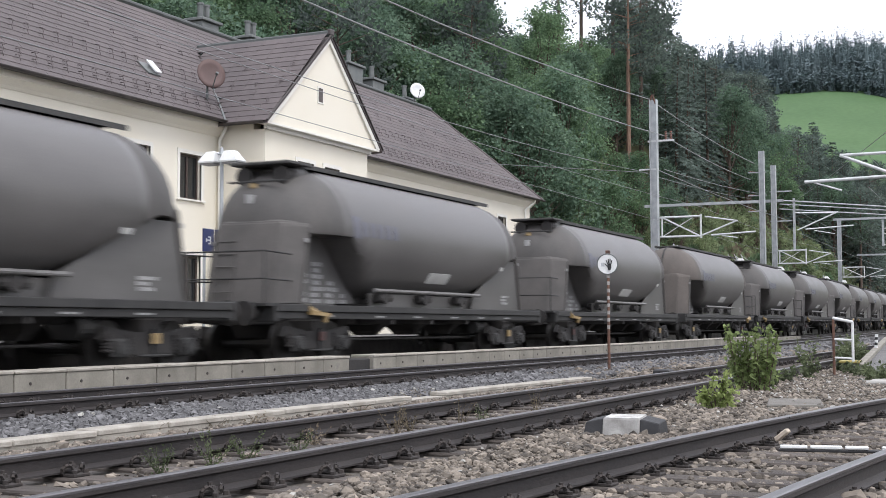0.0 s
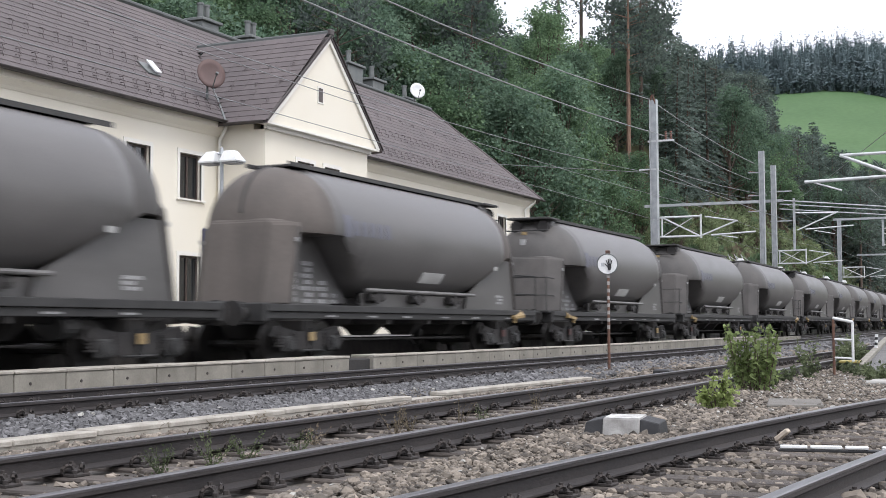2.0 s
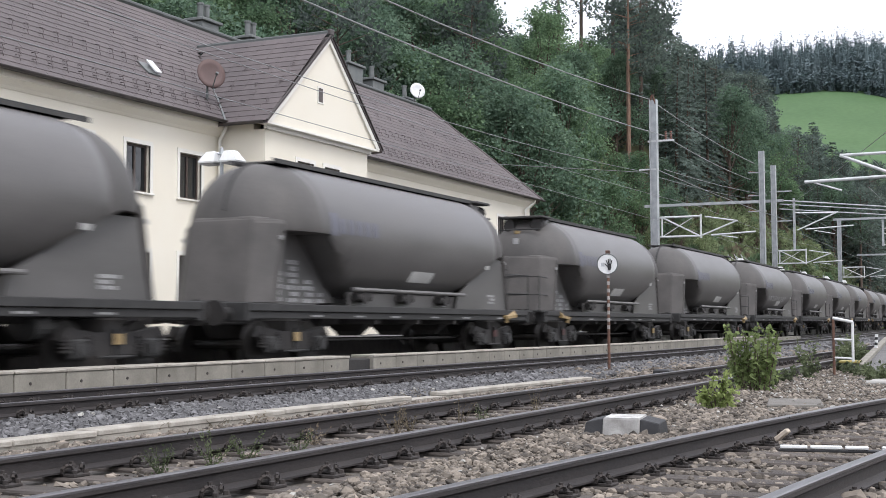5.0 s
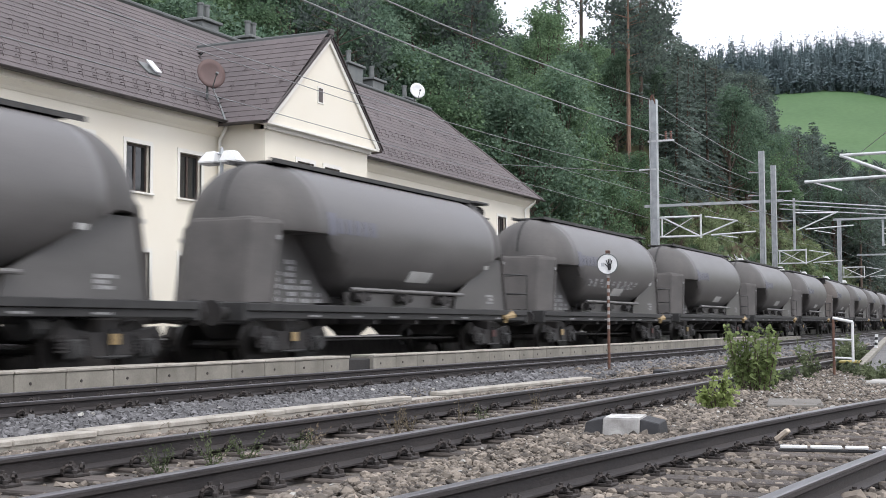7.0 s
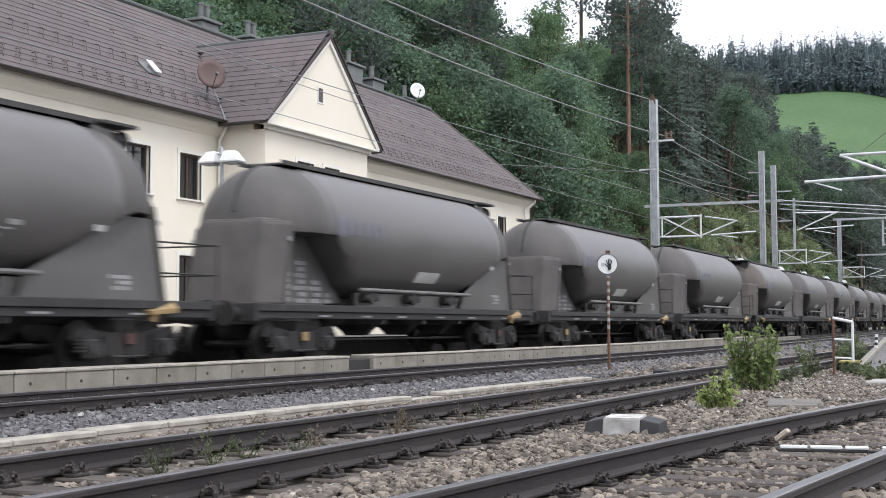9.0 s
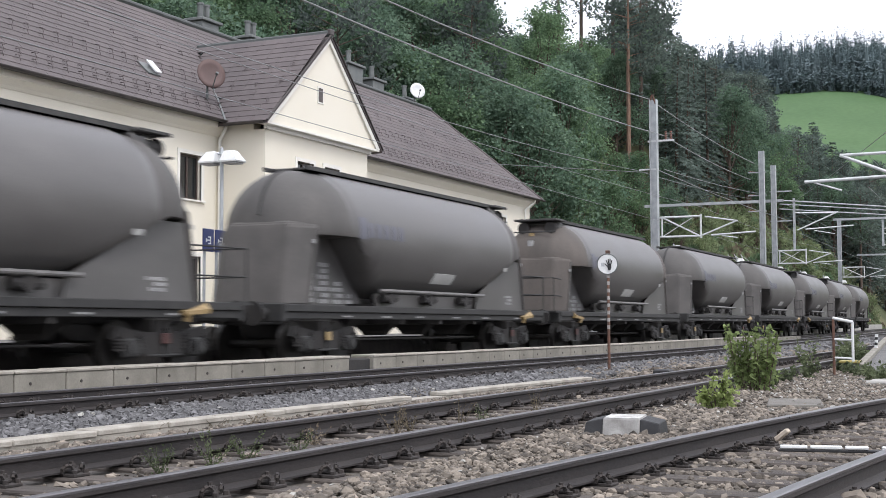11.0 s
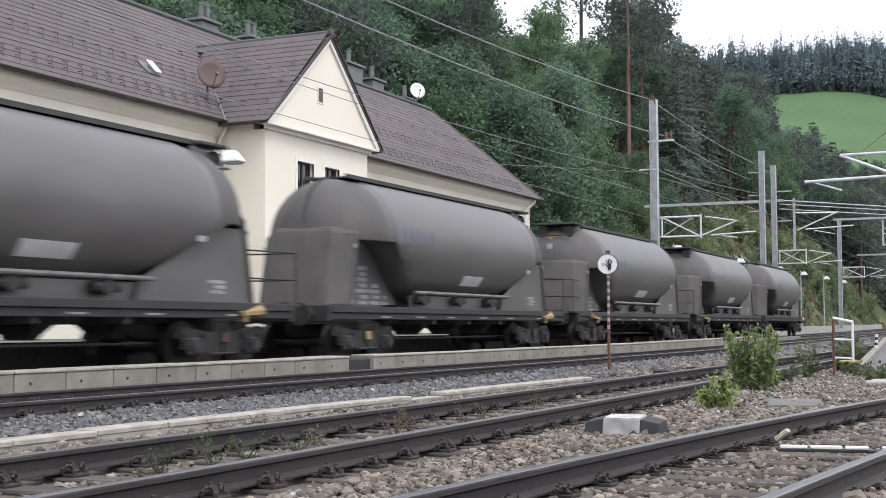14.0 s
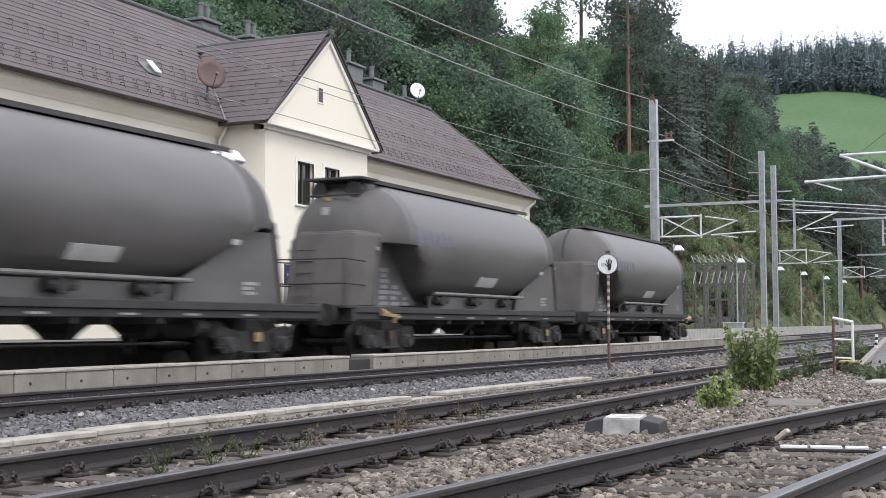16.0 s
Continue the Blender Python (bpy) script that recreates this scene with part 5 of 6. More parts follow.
L1 = "thin grey overhead conductor strung between masts"
wire("feeder_wire", L1, [(0, 17.0, 10.35), (61.5, 17.06, 11.9), (90, 17.6, 12.0)], 0.022, 0.9)
wire("feeder_wire", L1, [(0, 16.2, 9.2), (61.5, 16.35, 10.05), (90, 17.9, 10.9)], 0.022, 0.75)
wire("feeder_wire", L1, [(0, 17.6, 7.9), (61.5, 17.65, 8.4), (90, 18.0, 9.6)], 0.012, 0.7)
wire("feeder_wire", L1, [(61.5, 16.35, 8.4), (90, 17.3, 9.9)], 0.016, 0.5)
wire("feeder_wire", L1, [(61.5, 16.9, 8.5), (97, 16.8, 8.6)], 0.02, 0.4)
for yy, lo, x0 in ((14.5, 5.35, 0), (10.6, 5.35, 61.5), (5.1, 5.45, 45)):
    wire("contact_wire", "copper contact wire over the track", [(x0, yy, lo), (200, yy + bend(200)[0], lo + bend(200)[1])], 0.008)
    wire("messenger_wire", "carrying wire above the contact wire", [(x0, yy, lo + 1.1), (max(x0 + 1, 61.5), yy + 0.1, lo + 1.15), (97, yy + 0.4, lo + 1.25), (130, yy + 1, lo + 1.3)], 0.008, 0.4)
wire("span_wire", L1, [(61.5, 17.2, 8.3), (58, 40, 10.5)], 0.016, 0.2)
wire("span_wire", L1, [(97, 16.6, 9.6), (45, 2.4, 8.8)], 0.014, 0.2)


def switching_frame():
    """Steel framework with switch gear on the platform's far side."""
    f = thing("switch_gantry", "grey steel switching gantry with insulators on top", "steel frame", pose(101, 22.3, ground_z(101, 22.3) - 0.2))
    for i in range(5):
        for x in (-1.6, 1.6):
            part("post", boxes((x - 0.09, x + 0.09, -2.0 + i * 0.98 - 0.09, -2.0 + i * 0.98 + 0.09, 0, 5.9)), M_STEEL_DULL, f)
    for z in (1.6, 3.0, 4.2, 5.2, 5.8):
        for x in (-1.6, 1.6):
            part("rail_beam", boxes((x - 0.06, x + 0.06, -2.1, 2.1, z, z + 0.12)), M_STEEL_DULL, f)
    for i in range(9):
        y = -1.95 + i * 0.48
        bm = bmesh.new()
        rod(bm, (-1.6, y, 5.9), (-1.7, y + 0.25, 6.5), 0.03, n=6)
        rod(bm, (1.6, y, 5.9), (-1.6, y + 0.15, 6.35), 0.02, n=6)
        rod(bm, (-1.7, y + 0.1, 4.3), (-1.7, y - 0.12, 5.2), 0.035, n=6)
        part("switch_arm", bm, M_BRIGHT, f)
    for i in range(4):
        part("switch_box", boxes((-1.95, -1.7, -1.8 + i, -1.4 + i, 0.9, 1.7), bevel=0.02), M_STEEL_DULL, f)
    c = thing("cable_cabinet", "low pale grey cabinet at the foot of the gantry", "cabinet", pose(93.5, 20.0, 0.62))
    part("body", boxes((-0.3, 0.3, -0.7, 0.7, 0, 0.36), bevel=0.03), M_STEEL, c)
    part("lid", boxes((-0.35, 0.35, -0.75, 0.75, 0.36, 0.42), bevel=0.01), M_WHITE, c)


switching_frame()


# ---- foreground ----
def stones(name, label, material, regions, seed, fine=False):
    """Loose ballast: angular stones strewn over strips of ground, one object."""
    rng = np.random.default_rng(seed)
    cube = np.array([(-1, -1, -1), (1, -1, -1), (1, 1, -1), (-1, 1, -1), (-1, -1, 1), (1, -1, 1), (1, 1, 1), (-1, 1, 1)], float)
    quads = np.array([(3, 2, 1, 0), (4, 5, 6, 7), (0, 1, 5, 4), (1, 2, 6, 5), (2, 3, 7, 6), (3, 0, 4, 7)])
    g = (1 + 5 ** 0.5) / 2
    ico = np.array([(-1, g, 0), (1, g, 0), (-1, -g, 0), (1, -g, 0), (0, -1, g), (0, 1, g), (0, -1, -g), (0, 1, -g), (g, 0, -1), (g, 0, 1), (-g, 0, -1), (-g, 0, 1)]) / 1.9
    tris = np.array([(0, 11, 5), (0, 5, 1), (0, 1, 7), (0, 7, 10), (0, 10, 11), (1, 5, 9), (5, 11, 4), (11, 10, 2), (10, 7, 6), (7, 1, 8), (3, 9, 4), (3, 4, 2), (3, 2, 6), (3, 6, 8), (3, 8, 9), (4, 9, 5), (2, 4, 11), (6, 2, 10), (8, 6, 7), (9, 8, 1)])
    base, quads = (ico, tris) if fine else (cube, quads)
    nv, nf, nc = len(base), len(quads), len(quads[0])
    allv = []
    for x0, x1, low, high, per, size, z0 in regions:
        n = int((x1 - x0) * 1.0 * per * abs(high((x0 + x1) / 2) - low((x0 + x1) / 2)))
        x = rng.uniform(x0, x1, n)
        f = rng.uniform(0, 1, n)
        y = np.array([low(a) + (high(a) - low(a)) * b for a, b in zip(x, f)])
        rise = np.array([bend(a)[1] for a in x])
        s = size * rng.lognormal(0, 0.32, n)
        v = base[None] * rng.uniform(0.72, 1.0, (n, nv, 1)) * rng.uniform(0.62, 1.15, (n, 1, 3)) * s[:, None, None] * (1.0 if fine else 0.66)
        v += rng.normal(0, 0.09, v.shape) * s[:, None, None]
        q = rng.normal(0, 1, (n, 4))
        q /= np.linalg.norm(q, axis=1)[:, None]
        w, a, b, c = q.T
        R = np.stack([1 - 2 * (b * b + c * c), 2 * (a * b - c * w), 2 * (a * c + b * w), 2 * (a * b + c * w), 1 - 2 * (a * a + c * c), 2 * (b * c - a * w), 2 * (a * c - b * w), 2 * (b * c + a * w), 1 - 2 * (a * a + b * b)], -1).reshape(n, 3, 3)
        v = np.einsum("nij,nkj->nki", R, v)
        v[:, :, 2] *= 0.78
        v += np.stack([x, y, z0 + rise + rng.uniform(-0.026, 0.028, n) + s * 0.25], -1)[:, None, :]
        allv.append(v)
    v = np.concatenate(allv)
    n = len(v)
    faces = (quads[None] + nv * np.arange(n)[:, None, None]).reshape(-1)
    me = bpy.data.meshes.new(name)
    me.vertices.add(n * nv)
    me.vertices.foreach_set("co", v.reshape(-1))
    me.loops.add(n * nf * nc)
    me.loops.foreach_set("vertex_index", faces)
    me.polygons.add(n * nf)
    me.polygons.foreach_set("loop_start", np.arange(n * nf) * nc)
    me.update(calc_edges=True)
    me.validate()
    me.shade_flat()
    me.materials.append(material)
    return tagged(new(name, me), label, "ballast", kind="stuff")


def siding_left(x):
    u = x - 5.84
    return 2.69 - 0.09 * u - 0.0045 * u * u


c = lambda v: (lambda x: v)
stones("ballast_stones", "loose brown-grey ballast stones around the sidings", M_STONE, [
    (4.0, 16, c(3.95), c(4.24), 900, 0.026, -0.245),
    (26, 40, lambda x: 3.3, c(4.25), 360, 0.032, -0.19),
    (4.5, 16, lambda x: siding_left(x) - 1.42, lambda x: siding_left(x) - 0.1, 820, 0.028, -0.215),
    (6.5, 16, lambda x: siding_left(x) - 2.9, lambda x: siding_left(x) - 1.6, 650, 0.033, -0.19),
    (4, 24, c(4.42), c(5.7), 160, 0.028, -0.212),
    (24, 60, c(5.9), c(9.0), 60, 0.06, -0.2)], 1, fine=True)
stones("gravel_stones", "loose brown-grey gravel stones between two sidings", M_STONE, [
    (4.0, 9.5, lambda x: siding_left(x) + 0.1, lambda x: 3.96 + 0.05 * math.sin(x * 7), 1750, 0.0255, -0.2),
    (16, 26, lambda x: 1.4, c(4.25), 640, 0.027, -0.19),
    (7, 26, c(5.95), c(7.3), 420, 0.026, -0.2),
    (5, 11, c(6.9), lambda x: 7.45 - (x - 6) * 0.0165, 560, 0.026, -0.215),
    (11, 21, c(6.9), lambda x: 7.46 - (x - 6) * 0.0165, 560, 0.024, -0.2),
    (9.5, 16, lambda x: siding_left(x) + 0.1, lambda x: 3.98 + 0.05 * math.sin(x * 7), 1100, 0.0285, -0.19)], 8, fine=True)
stones("pale_stones", "few whitish stones strewn on the yard", M_CONC_LIGHT, [
    (14, 26, lambda x: 1.9, c(4.1), 26, 0.024, -0.175), (5, 14, lambda x: siding_left(x) + 0.1, c(3.9), 5, 0.019, -0.172), (8, 24, c(8.1), c(9.6), 1.5, 0.032, -0.18)], 4)
stones("track_ballast", "blue-grey ballast stones along the platform track", M_STONE_BLUE, [
    (6.5, 20, c(7.72), c(9.85), 900, 0.0275, -0.195), (20, 40, c(7.6), c(9.85), 260, 0.042, -0.19), (40, 90, c(7.0), c(9.8), 45, 0.085, -0.19),
    (8, 40, c(10.1), c(12.05), 70, 0.05, -0.205)], 2)


def cable_trough():
    t = thing("cable_trough", "long low bleached concrete cable trough with lids", "cable trough", kind="structure")
    rng = random.Random(4)
    n, first = 0, None
    x = 4.0
    while x < 21.3:
        y = 7.6 - (x - 6) * 0.0165
        if not 14.7 < x < 15.2:
            ob = part("lid", boxes((0.003, 0.992, -0.13, 0.13, -0.055, 0.0), bevel=0.01), M_TROUGH, t) if first is None else share("lid", first, t)
            first = first or ob
            ob.matrix_basis = pose(x, y, -0.095 + rng.uniform(-0.008, 0.006), rng.uniform(-1, 1), 0, -0.9 + rng.uniform(-0.6, 0.6))
        x += 1.0
    bm = bmesh.new()
    loft(bm, [[(x, 7.6 - (x - 6) * 0.0165 + o, z) for o, z in ((-0.12, -0.3), (-0.12, -0.145), (0.12, -0.145), (0.12, -0.3))] for x in (3.5, 12, 21.3)])
    bmesh.ops.recalc_face_normals(bm, faces=bm.faces)
    part("trough_body", bm, M_TROUGH, t)


cable_trough()


def fouling_mark():
    """Low concrete marker between the tracks, black with a white middle."""
    m = thing("clearance_marker", "low concrete marker block painted black and white", "track marker", pose(11.15, 3.33, -0.155, 0, 0, 1))
    prof = lambda y0, y1: [[(-0.13, y, -0.02), (-0.1, y, 0.13), (0.16, y, 0.15), (0.2, y, -0.02)] for y in (y0, y1)]
    for name, y0, y1, material in (("dark_end", 0.2, 0.375, M_BLACK), ("white_middle", -0.135, 0.2, M_WHITE_WORN), ("dark_end", -0.32, -0.135, M_BLACK)):
        bm = bmesh.new()
        loft(bm, prof(y0, y1))
        bmesh.ops.recalc_face_normals(bm, faces=bm.faces)
        if material is M_BLACK:
            ed = 0.375 if y1 == 0.375 else -0.32
            for v in bm.verts:
                if abs(v.co.y - ed) < 1e-4 and v.co.z > 0.05:
                    v.co.z -= 0.035
                    v.co.y *= 0.95
        bmesh.ops.bevel(bm, geom=list(bm.edges), offset=0.008, segments=1, affect="EDGES")
        part(name, bm, material, m)
    bm = bmesh.new()
    loft(bm, [[(-0.092, y, 0.133), (0.155, y, 0.152), (0.155, y, 0.156), (-0.092, y, 0.137)] for y in (-0.127, 0.192)])
    bmesh.ops.recalc_face_normals(bm, faces=bm.faces)
    part("white_top", bm, mat("chipped white paint", (0.3, 0.29, 0.27), (0.72, 0.71, 0.69), scale=11, rough=0.8, bump=0.3), m, "thick white paint on the top")


M_WHITE_WORN = mat("worn white paint on concrete", (0.24, 0.23, 0.215), (0.46, 0.45, 0.43), scale=7, rough=0.85, bump=0.3)
fouling_mark()


def hand_sign():
    """Round white sign with a black hand on a banded post."""
    s = thing("shunting_sign", "round white sign with black hand on rusty striped post", "railway sign", pose(27.3, 8.56, -0.15))
    for k in range(27):
        part("post_band", rods(((0, 0, k * 0.08), (0, 0, k * 0.08 + 0.08), 0.032), n=10), M_WHITE_WORN if k % 2 and k > 10 else M_RUST, s)
    part("post_top", boxes((-0.03, 0.03, -0.05, 0.05, 2.16, 2.6), bevel=0.008), M_RUST, s)
    a = pose(-0.045, 0, 2.3) @ pose(0, 0, 0, 0, 0, -72)
    bm = bmesh.new()
    rod(bm, (0, 0, 0), (0, 0.025, 0), 0.225, n=32)
    bmesh.ops.transform(bm, matrix=a, verts=bm.verts)
    part("disc", bm, M_WHITE, s)
    bm = bmesh.new()
    n = 32
    for i in range(n):
        u, v = 2 * math.pi * i / n, 2 * math.pi * (i + 1) / n
        rod(bm, (0.222 * math.cos(u), 0, 0.222 * math.sin(u)), (0.222 * math.cos(v), 0, 0.222 * math.sin(v)), 0.012, n=6)
    bmesh.ops.transform(bm, matrix=a, verts=bm.verts)
    part("rim", bm, M_LEAD, s)
    bm = bmesh.new()
    box(bm, 0.0, 0.085, -0.008, -0.002, -0.09, 0.01, bevel=0.0)
    for x0, x1, z1, r in ((0.006, -0.025, 0.085, 0.011), (0.03, 0.022, 0.115, 0.012), (0.055, 0.06, 0.115, 0.012), (0.078, 0.1, 0.085, 0.011), (0.004, -0.06, 0.01, 0.012)):
        z0 = -0.05 if x1 == -0.06 else 0.0
        rod(bm, (x0, -0.005, z0), (x1, -0.005, z1), r, n=6)
    rod(bm, (0.043, -0.005, -0.08), (0.043, -0.005, -0.13), 0.035, 0.03, n=8)
    bmesh.ops.scale(bm, vec=(1.0, 1, 1.0), verts=bm.verts)
    bmesh.ops.transform(bm, matrix=a, verts=bm.verts)
    part("hand_symbol", bm, M_BLACK, s)
    bm = boxes((-0.14, -0.07, -0.006, -0.001, -0.05, 0.03))
    bmesh.ops.transform(bm, matrix=a, verts=bm.verts)
    part("small_mark", bm, M_STEEL, s)


hand_sign()


M_OLIVE = mat("worn olive-yellow paint", (0.26, 0.21, 0.06), (0.4, 0.33, 0.11), scale=9, rough=0.7)


def white_guard():
    g = thing("crossing_guard", "white tubular guard rail with one rusty post", "barrier", pose(25.5, 3.4, -0.15))
    r = 0.026
    part("rusty_post", rods(((0, 0.16, 0), (0, 0.16, 1.06), r), n=10), M_RUST, g, "rusty red-brown post")
    part("white_post", rods(((0, -0.19, 0.26), (0, -0.19, 1.0), r), n=10), M_WHITE, g)
    part("top_rail", rods(((0, 0.17, 1.08), (0, -0.2, 1.0), r + 0.004), n=10), M_WHITE, g)
    part("mid_rail", rods(((0, 0.16, 0.68), (0, -0.19, 0.66), r * 0.8), n=10), M_WHITE, g)
    part("low_rail", rods(((0, 0.16, 0.33), (0, -0.19, 0.31), r * 0.8), n=10), M_WHITE, g)
    y = thing("yellow_step", "small dark box step with worn yellow top", "step", pose(28.0, 3.58, -0.2))
    part("block", boxes((-0.2, 0.2, -0.17, 0.17, 0, 0.21), bevel=0.02), M_WALK, y)
    part("yellow_top", boxes((-0.22, 0.22, -0.2, 0.21, 0.21, 0.265), bevel=0.015), M_OLIVE, y)
    p = thing("side_path", "grey asphalt path with pale kerb", "path", kind="structure")
    high = lambda x: -0.17 + 0.036 * min(14, max(0, x - 27))
    edge = lambda x: 3.5 + (x - 29.5) * 0.058
    bm = bmesh.new()
    loft(bm, [[(x, edge(x), -0.4), (x, edge(x), high(x)), (x, -6, high(x)), (x, -6, -0.4)] for x in (27.6, 29.5, 41, 60)])
    bmesh.ops.recalc_face_normals(bm, faces=bm.faces)
    part("asphalt", bm, M_ASPHALT, p)
    first = None
    for i in range(22):
        x = 28.6 + i * 1.0
        ob = part("kerb", boxes((0.005, 0.99, -0.08, 0.08, -0.3, 0.09), bevel=0.015), M_CONC, p) if first is None else share("kerb", first, p)
        first = first or ob
        ob.matrix_basis = pose(x, edge(x) + 0.03, high(x), 0, -2.06 if x < 41 else 0, 3.3)
    part("kerb_end", boxes((22.0, 23.5, 1.3, 2.6, -0.25, -0.12), bevel=0.02), M_CONC_LIGHT, p)
    q = thing("striped_post", "short black and white striped marker post", "marker post", pose(35.0, edge(35) + 0.02, high(35) + 0.09, 4, 0, 0))
    for k in range(5):
        part("band", rods(((0, 0, k * 0.07), (0, 0, k * 0.07 + 0.07), 0.04), n=10), M_BLACK if k % 2 else M_WHITE, q)
    d = thing("concrete_slab", "flat grey slab sunk in the gravel", "slab", pose(16.0, 2.66, -0.2, 0, 0, 10), kind="")
    part("slab", boxes((-0.7, 0.7, -0.28, 0.36, 0, 0.075), bevel=0.015), mat("dirty grey slab", (0.12, 0.112, 0.098), (0.185, 0.172, 0.152), scale=4, rough=0.95, bump=0.3), d)
    r1 = thing("balise_cover", "small dark box beside the rail", "track box", pose(24.5, 6.6, -0.2))
    part("box", boxes((-0.2, 0.2, -0.16, 0.16, 0, 0.16), bevel=0.03), M_BLACK, r1)


white_guard()


def rail_clutter():
    p = thing("rail_plug", "pale wooden wedge leaning on the rail", "wooden wedge", pose(10.42, 1.86, -0.07, 0, 38, 75))
    part("wedge", boxes((-0.065, 0.065, -0.03, 0.03, -0.018, 0.018), bevel=0.006), mat("pale raw wood", (0.45, 0.38, 0.3), (0.6, 0.52, 0.42), scale=8, rough=0.8, stretch=(1, 8, 8)), p)
    b = thing("white_bar", "white painted steel bar on a dark base between rails", "steel bar", pose(9.6, 1.66, -0.1, 0, 0, -80))
    part("dark_base", boxes((-0.08, 0.86, -0.03, 0.03, -0.02, 0.0), bevel=0.006), M_BLACK, b)
    for x0, x1 in ((-0.07, 0.12), (0.14, 0.36), (0.38, 0.54), (0.63, 0.84)):
        part("white_piece", boxes((x0, x1, -0.032, 0.032, 0.002, 0.026), bevel=0.006), M_WHITE, b)


rail_clutter()


# ---- plants in the yard ----
def leaf_cards(n, rng, spread, base, size):
    cards = []
    for i in range(n):
        stem = spread[rng.randrange(len(spread))]
        u = rng.random() ** 0.8
        p = Vector(stem[0]).lerp(Vector(stem[1]), u) + rand_dir(rng) * stem[2] * rng.random()
        d = rand_dir(rng) + Vector((0, 0, -0.35))
        cards.append((p, d, rng.uniform(*size), rand_dir(rng) + Vector((0, 0, 1.2))))
    return cards


def shrub(name, label, m, stems, n, size, material):
    rng = random.Random(9)
    s = thing(name, label, "shrub", m)
    for a, b, _ in stems:
        part("stem", rod(bmesh.new(), a, b, 0.011, 0.004, n=5), M_BARK, s)
    ob = new("foliage", cards_mesh("foliage", leaf_cards(n, rng, stems, 0, size), material))
    ob.parent = s


def plant_shrubs():
    rng = random.Random(19)
    stems = []
    for k in range(17):
        y = 0.42 - 0.84 * (k + rng.random()) / 17
        top = rng.uniform(0.55, 1.02) + (0.16 if k in (14, 15) else 0)
        stems.append(((rng.uniform(-0.15, 0.15), y * 0.55, 0.0), (rng.uniform(-0.3, 0.3), y, top), 0.13 if top < 0.95 else 0.08))
    shrub("elder_shrub", "green leafy shrub growing from the gravel beside the rails", pose(19.35, 3.84, -0.2), stems, 1350, (0.04, 0.1), M_ELDER)
    stems = []
    for k in range(9):
        y = 0.2 - 0.42 * (k + rng.random()) / 9
        stems.append(((0, y * 0.5, 0.0), (rng.uniform(-0.15, 0.15), y, rng.uniform(0.2, 0.32) + (0.16 if 3 < k < 8 else 0)), 0.09))
    shrub("young_shrub", "low yellow-green young shrub in the gravel", pose(14.95, 3.42, -0.2), stems, 560, (0.035, 0.08), M_YOUNG)


plant_shrubs()


def weed(name, label, x, y, h, n, material, seed, w=0.12, size=(0.01, 0.026)):
    rng = random.Random(seed)
    t = thing(name, label, "weed", pose(x, y, -0.2), group="weeds among the tracks")
    stems = []
    bm = bmesh.new()
    for i in range(7):
        a = rng.uniform(0, 6.28)
        tip = (w * math.cos(a) * rng.uniform(0.4, 1.4), w * math.sin(a) * rng.uniform(0.4, 1.4), h * rng.uniform(0.5, 1))
        stems.append(((0, 0, 0), tip, w * 0.35))
        rod(bm, (0, 0, 0), tip, 0.004, 0.0015, n=4, caps=False)
    tagged(part("stalk", bm, material, t), kind="stuff")
    ob = new("leaves", cards_mesh("leaves", leaf_cards(int(n * 1.4), rng, stems, 0, size), material))
    ob.parent = t


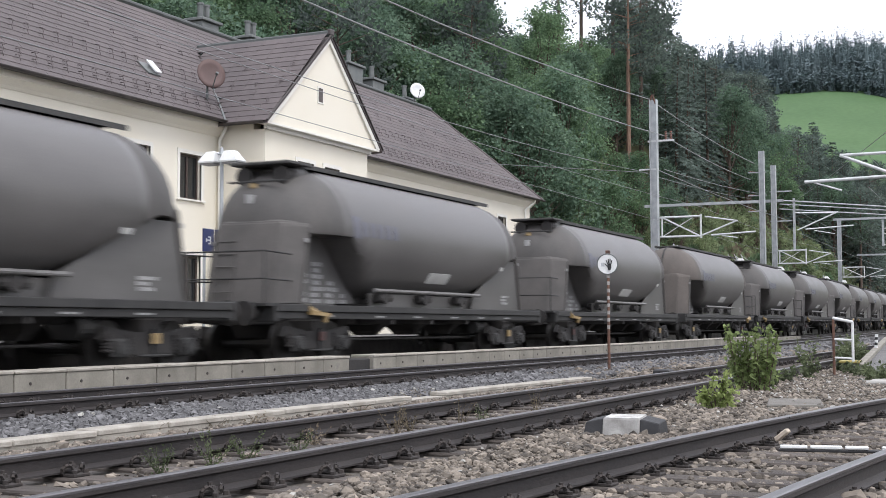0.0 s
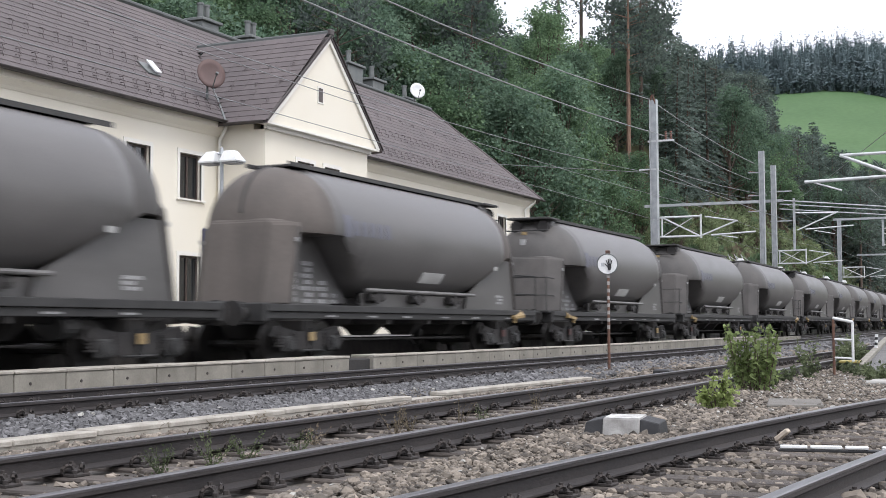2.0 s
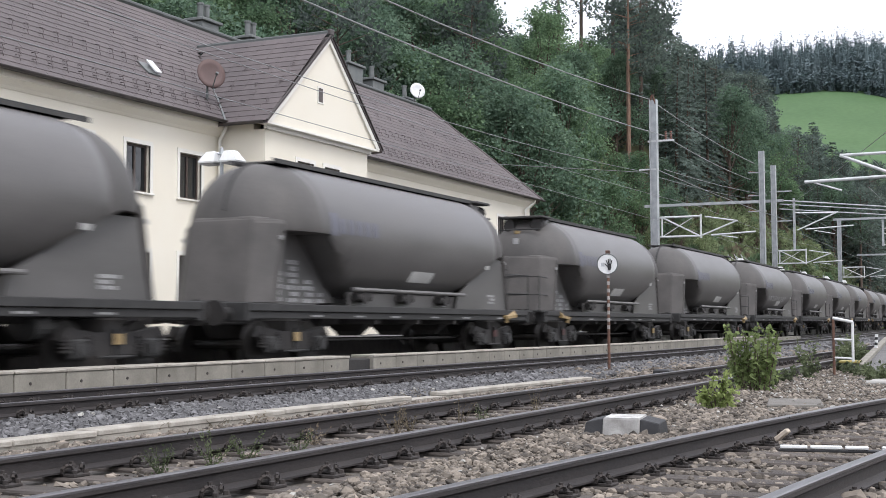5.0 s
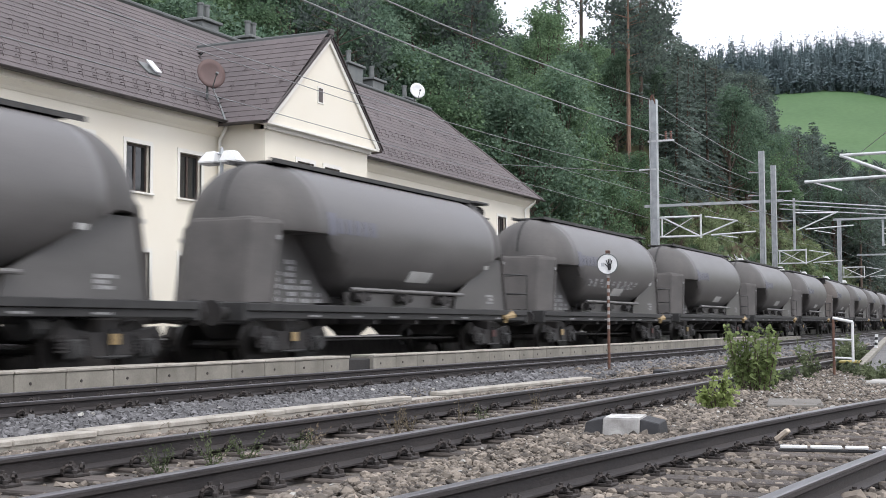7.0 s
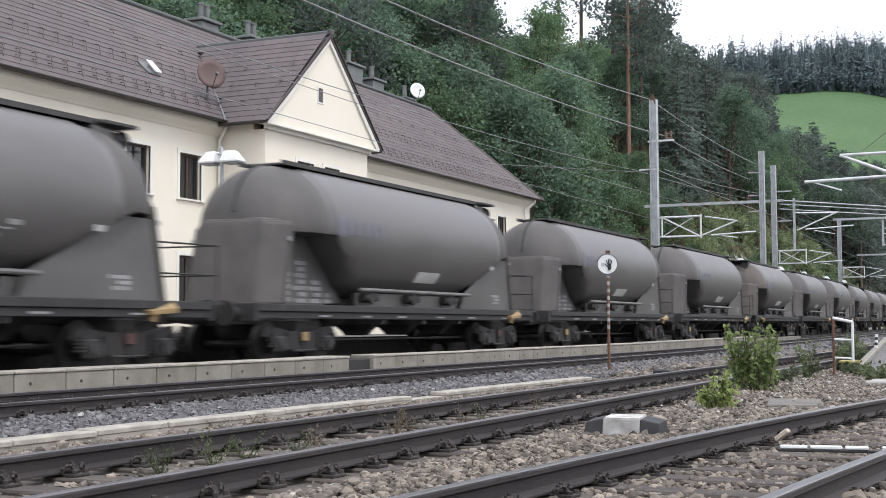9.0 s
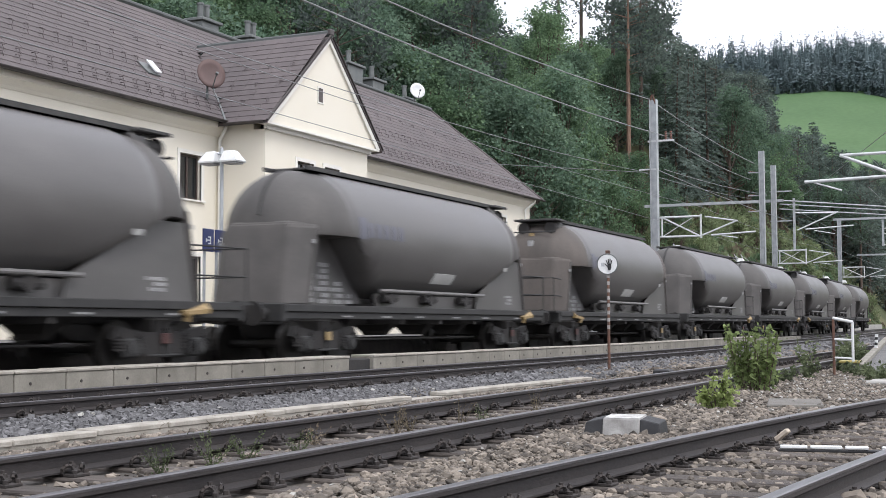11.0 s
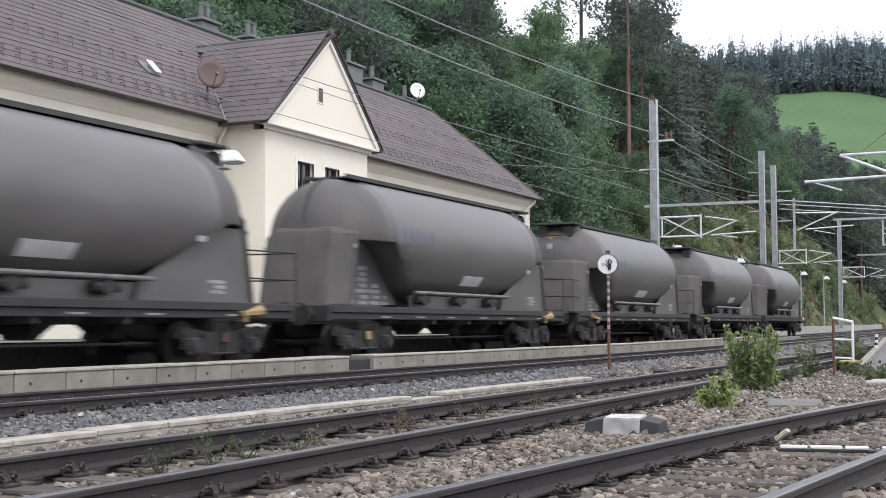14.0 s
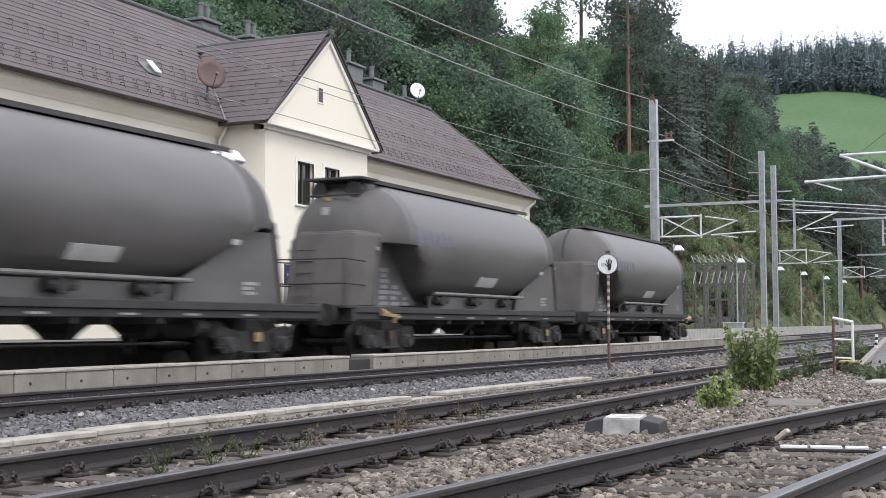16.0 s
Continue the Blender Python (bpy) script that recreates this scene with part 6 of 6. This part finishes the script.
def plant_weeds():
    rng = random.Random(14)
    green, dry = "low dusty green weed between the sleepers", "dry brownish weed tuft between the rails"
    for x, y, h, n, material in ((7.05, 5.3, 0.2, 150, M_WEED), (7.5, 5.2, 0.24, 170, M_WEED), (8.0, 5.25, 0.2, 150, M_WEED), (8.3, 5.0, 0.2, 120, M_WEED), (9.2, 5.4, 0.2, 80, M_WEED_DRY), (10.3, 5.2, 0.24, 110, M_WEED_DRY), (10.7, 5.25, 0.24, 110, M_WEED_DRY), (11.0, 4.9, 0.3, 60, M_WEED_DRY), (12.0, 5.1, 0.2, 60, M_WEED), (13.3, 5.0, 0.28, 60, M_WEED_DRY)):
        weed("weed", green if material is M_WEED else dry, x, y, h * 1.25, n, material, rng.randrange(999))
    for x, y in ((9.9, 7.55), (10.7, 7.4), (11.2, 7.3), (14.9, 7.5), (15.8, 7.75), (16.6, 7.9), (13.0, 7.0)):
        weed("weed", dry, x, y, 0.13, 60, M_WEED_DRY, rng.randrange(999), w=0.15)
    for x, y in ((21.0, 4.3), (22.5, 4.0), (24.0, 3.8), (23.2, 2.6), (26.5, 3.3), (28.0, 3.7), (20.0, 3.9)):
        weed("weed", "green weed clump in the gravel", x, y, rng.uniform(0.2, 0.5), 160, M_WEED, rng.randrange(999), w=0.28, size=(0.04, 0.09))
    weed("weed", "tall airy green weed in the gravel", 24.2, 3.85, 0.85, 130, M_WEED, 77, w=0.3, size=(0.04, 0.09))
    for x, y, h in ((24.2, 2.5, 0.22), (24.9, 2.9, 0.26), (25.4, 2.6, 0.2), (26.4, 3.0, 0.25)):
        weed("weed", "low green weed patch by the path", x, y, h, 170, M_WEED, rng.randrange(999), w=0.34, size=(0.03, 0.08))
    for x, y, h in ((30.5, 3.95, 0.5), (31.5, 4.1, 0.75), (32.6, 4.2, 0.8), (34.0, 4.25, 0.6)):
        weed("weed", "leafy green weed behind the kerb", x, y, h, 260, M_WEED, rng.randrange(999), w=0.35, size=(0.05, 0.12))
    for x in (15.5, 16.2, 30.0, 41.0, 42.0):
        weed("weed", "thin grass tuft on the platform edge", x, 12.7, 0.45, 70, M_WEED_DRY, rng.randrange(999), w=0.2)


plant_weeds()


# ---- undergrowth at the foot of the slope and the lone pine ----
def bushes():
    kinds = [broadleaf(4.5, 31, M_BUSH, n=2600, name="bush", label="rounded green bush at the foot of slope"), broadleaf(3.4, 32, M_BROAD, n=2000, name="bush", label="mid green bush at the foot of slope")]
    rng = random.Random(17)
    used = 0
    for i in range(120):
        x = rng.uniform(66, 200)
        y = hill_foot(x) + rng.uniform(0.5, 8)
        if x < 108 and y < 25:
            continue
        m = pose(x, y, ground_z(x, y) - 0.9, 0, 0, rng.uniform(0, 360))
        if used < 2:
            kinds[used].matrix_basis = m
            used += 1
        else:
            copy_thing(kinds[rng.randrange(2)], m)


bushes()


def slope_scrub(name, label, material, seed, n):
    """Rough grass and scrub over the foot of the slope, one object."""
    rng = random.Random(seed)
    cards = []
    while len(cards) < n:
        x = rng.uniform(70, 205)
        y = hill_foot(x) + rng.uniform(-0.5, 14)
        if noise.noise((x * 0.16, y * 0.3, seed)) + rng.uniform(-0.35, 0.35) < 0:
            continue
        up = Vector((rng.uniform(-.5, .5), rng.uniform(-.5, .5), 1))
        cards.append((Vector((x, y, ground_z(x, y) - 0.05)), up, rng.uniform(0.3, 0.95), rand_dir(rng)))
    tagged(new(name, cards_mesh(name, cards, material)), label, "scrub", kind="stuff")


slope_scrub("green_scrub", "rough green scrub over the foot of slope", M_BUSH, 3, 12000)
slope_scrub("dry_grass", "tall yellowish dry grass on the slope", M_WEED_DRY, 5, 8000)


def tall_pine():
    """The pine that stands out, and its neighbours at the edge of the wood."""
    for a, d, h, seed, bare, spread, n in ((16.45, 125, 23, 44, 0.46, 0.16, 3600), (15.9, 133, 24, 45, 0.42, 0.15, 3600), (17.1, 138, 25, 46, 0.5, 0.15, 1300), (18.5, 134, 24, 47, 0.5, 0.13, 600), (19.5, 130, 22, 48, 0.42, 0.15, 1500)):
        t = pine(h, seed, bare, spread, n, M_PINEBARK if seed == 44 else M_BARK, "tall pine with bare reddish trunk" if seed == 44 else "tall pine at the edge of the wood")
        x, y = d * math.cos(radians(a)), d * math.sin(radians(a))
        t.matrix_basis = pose(x, y, ground_z(x, y), 0, 1, 0)


tall_pine()


def chalk_marks():
    """One wagon carries pale scrawl along its lower flank."""
    w = [a for a, n, _ in WAGONS if n == 8][0]
    rng = random.Random(6)
    for k in range(9):
        x = 2.9 - 0.62 * k
        bm = bmesh.new()
        for j in range(3):
            a = rng.uniform(-0.2, 0.2)
            on_tank(bm, x + a - 0.16, x + a + 0.1, 108 + j * 4 + rng.uniform(-1, 1), 109.5 + j * 4 + rng.uniform(0, 2), 1, lift=0.003)
        part("scrawl", bm, M_LETTER, w, "pale unreadable scrawl")


chalk_marks()


motions()
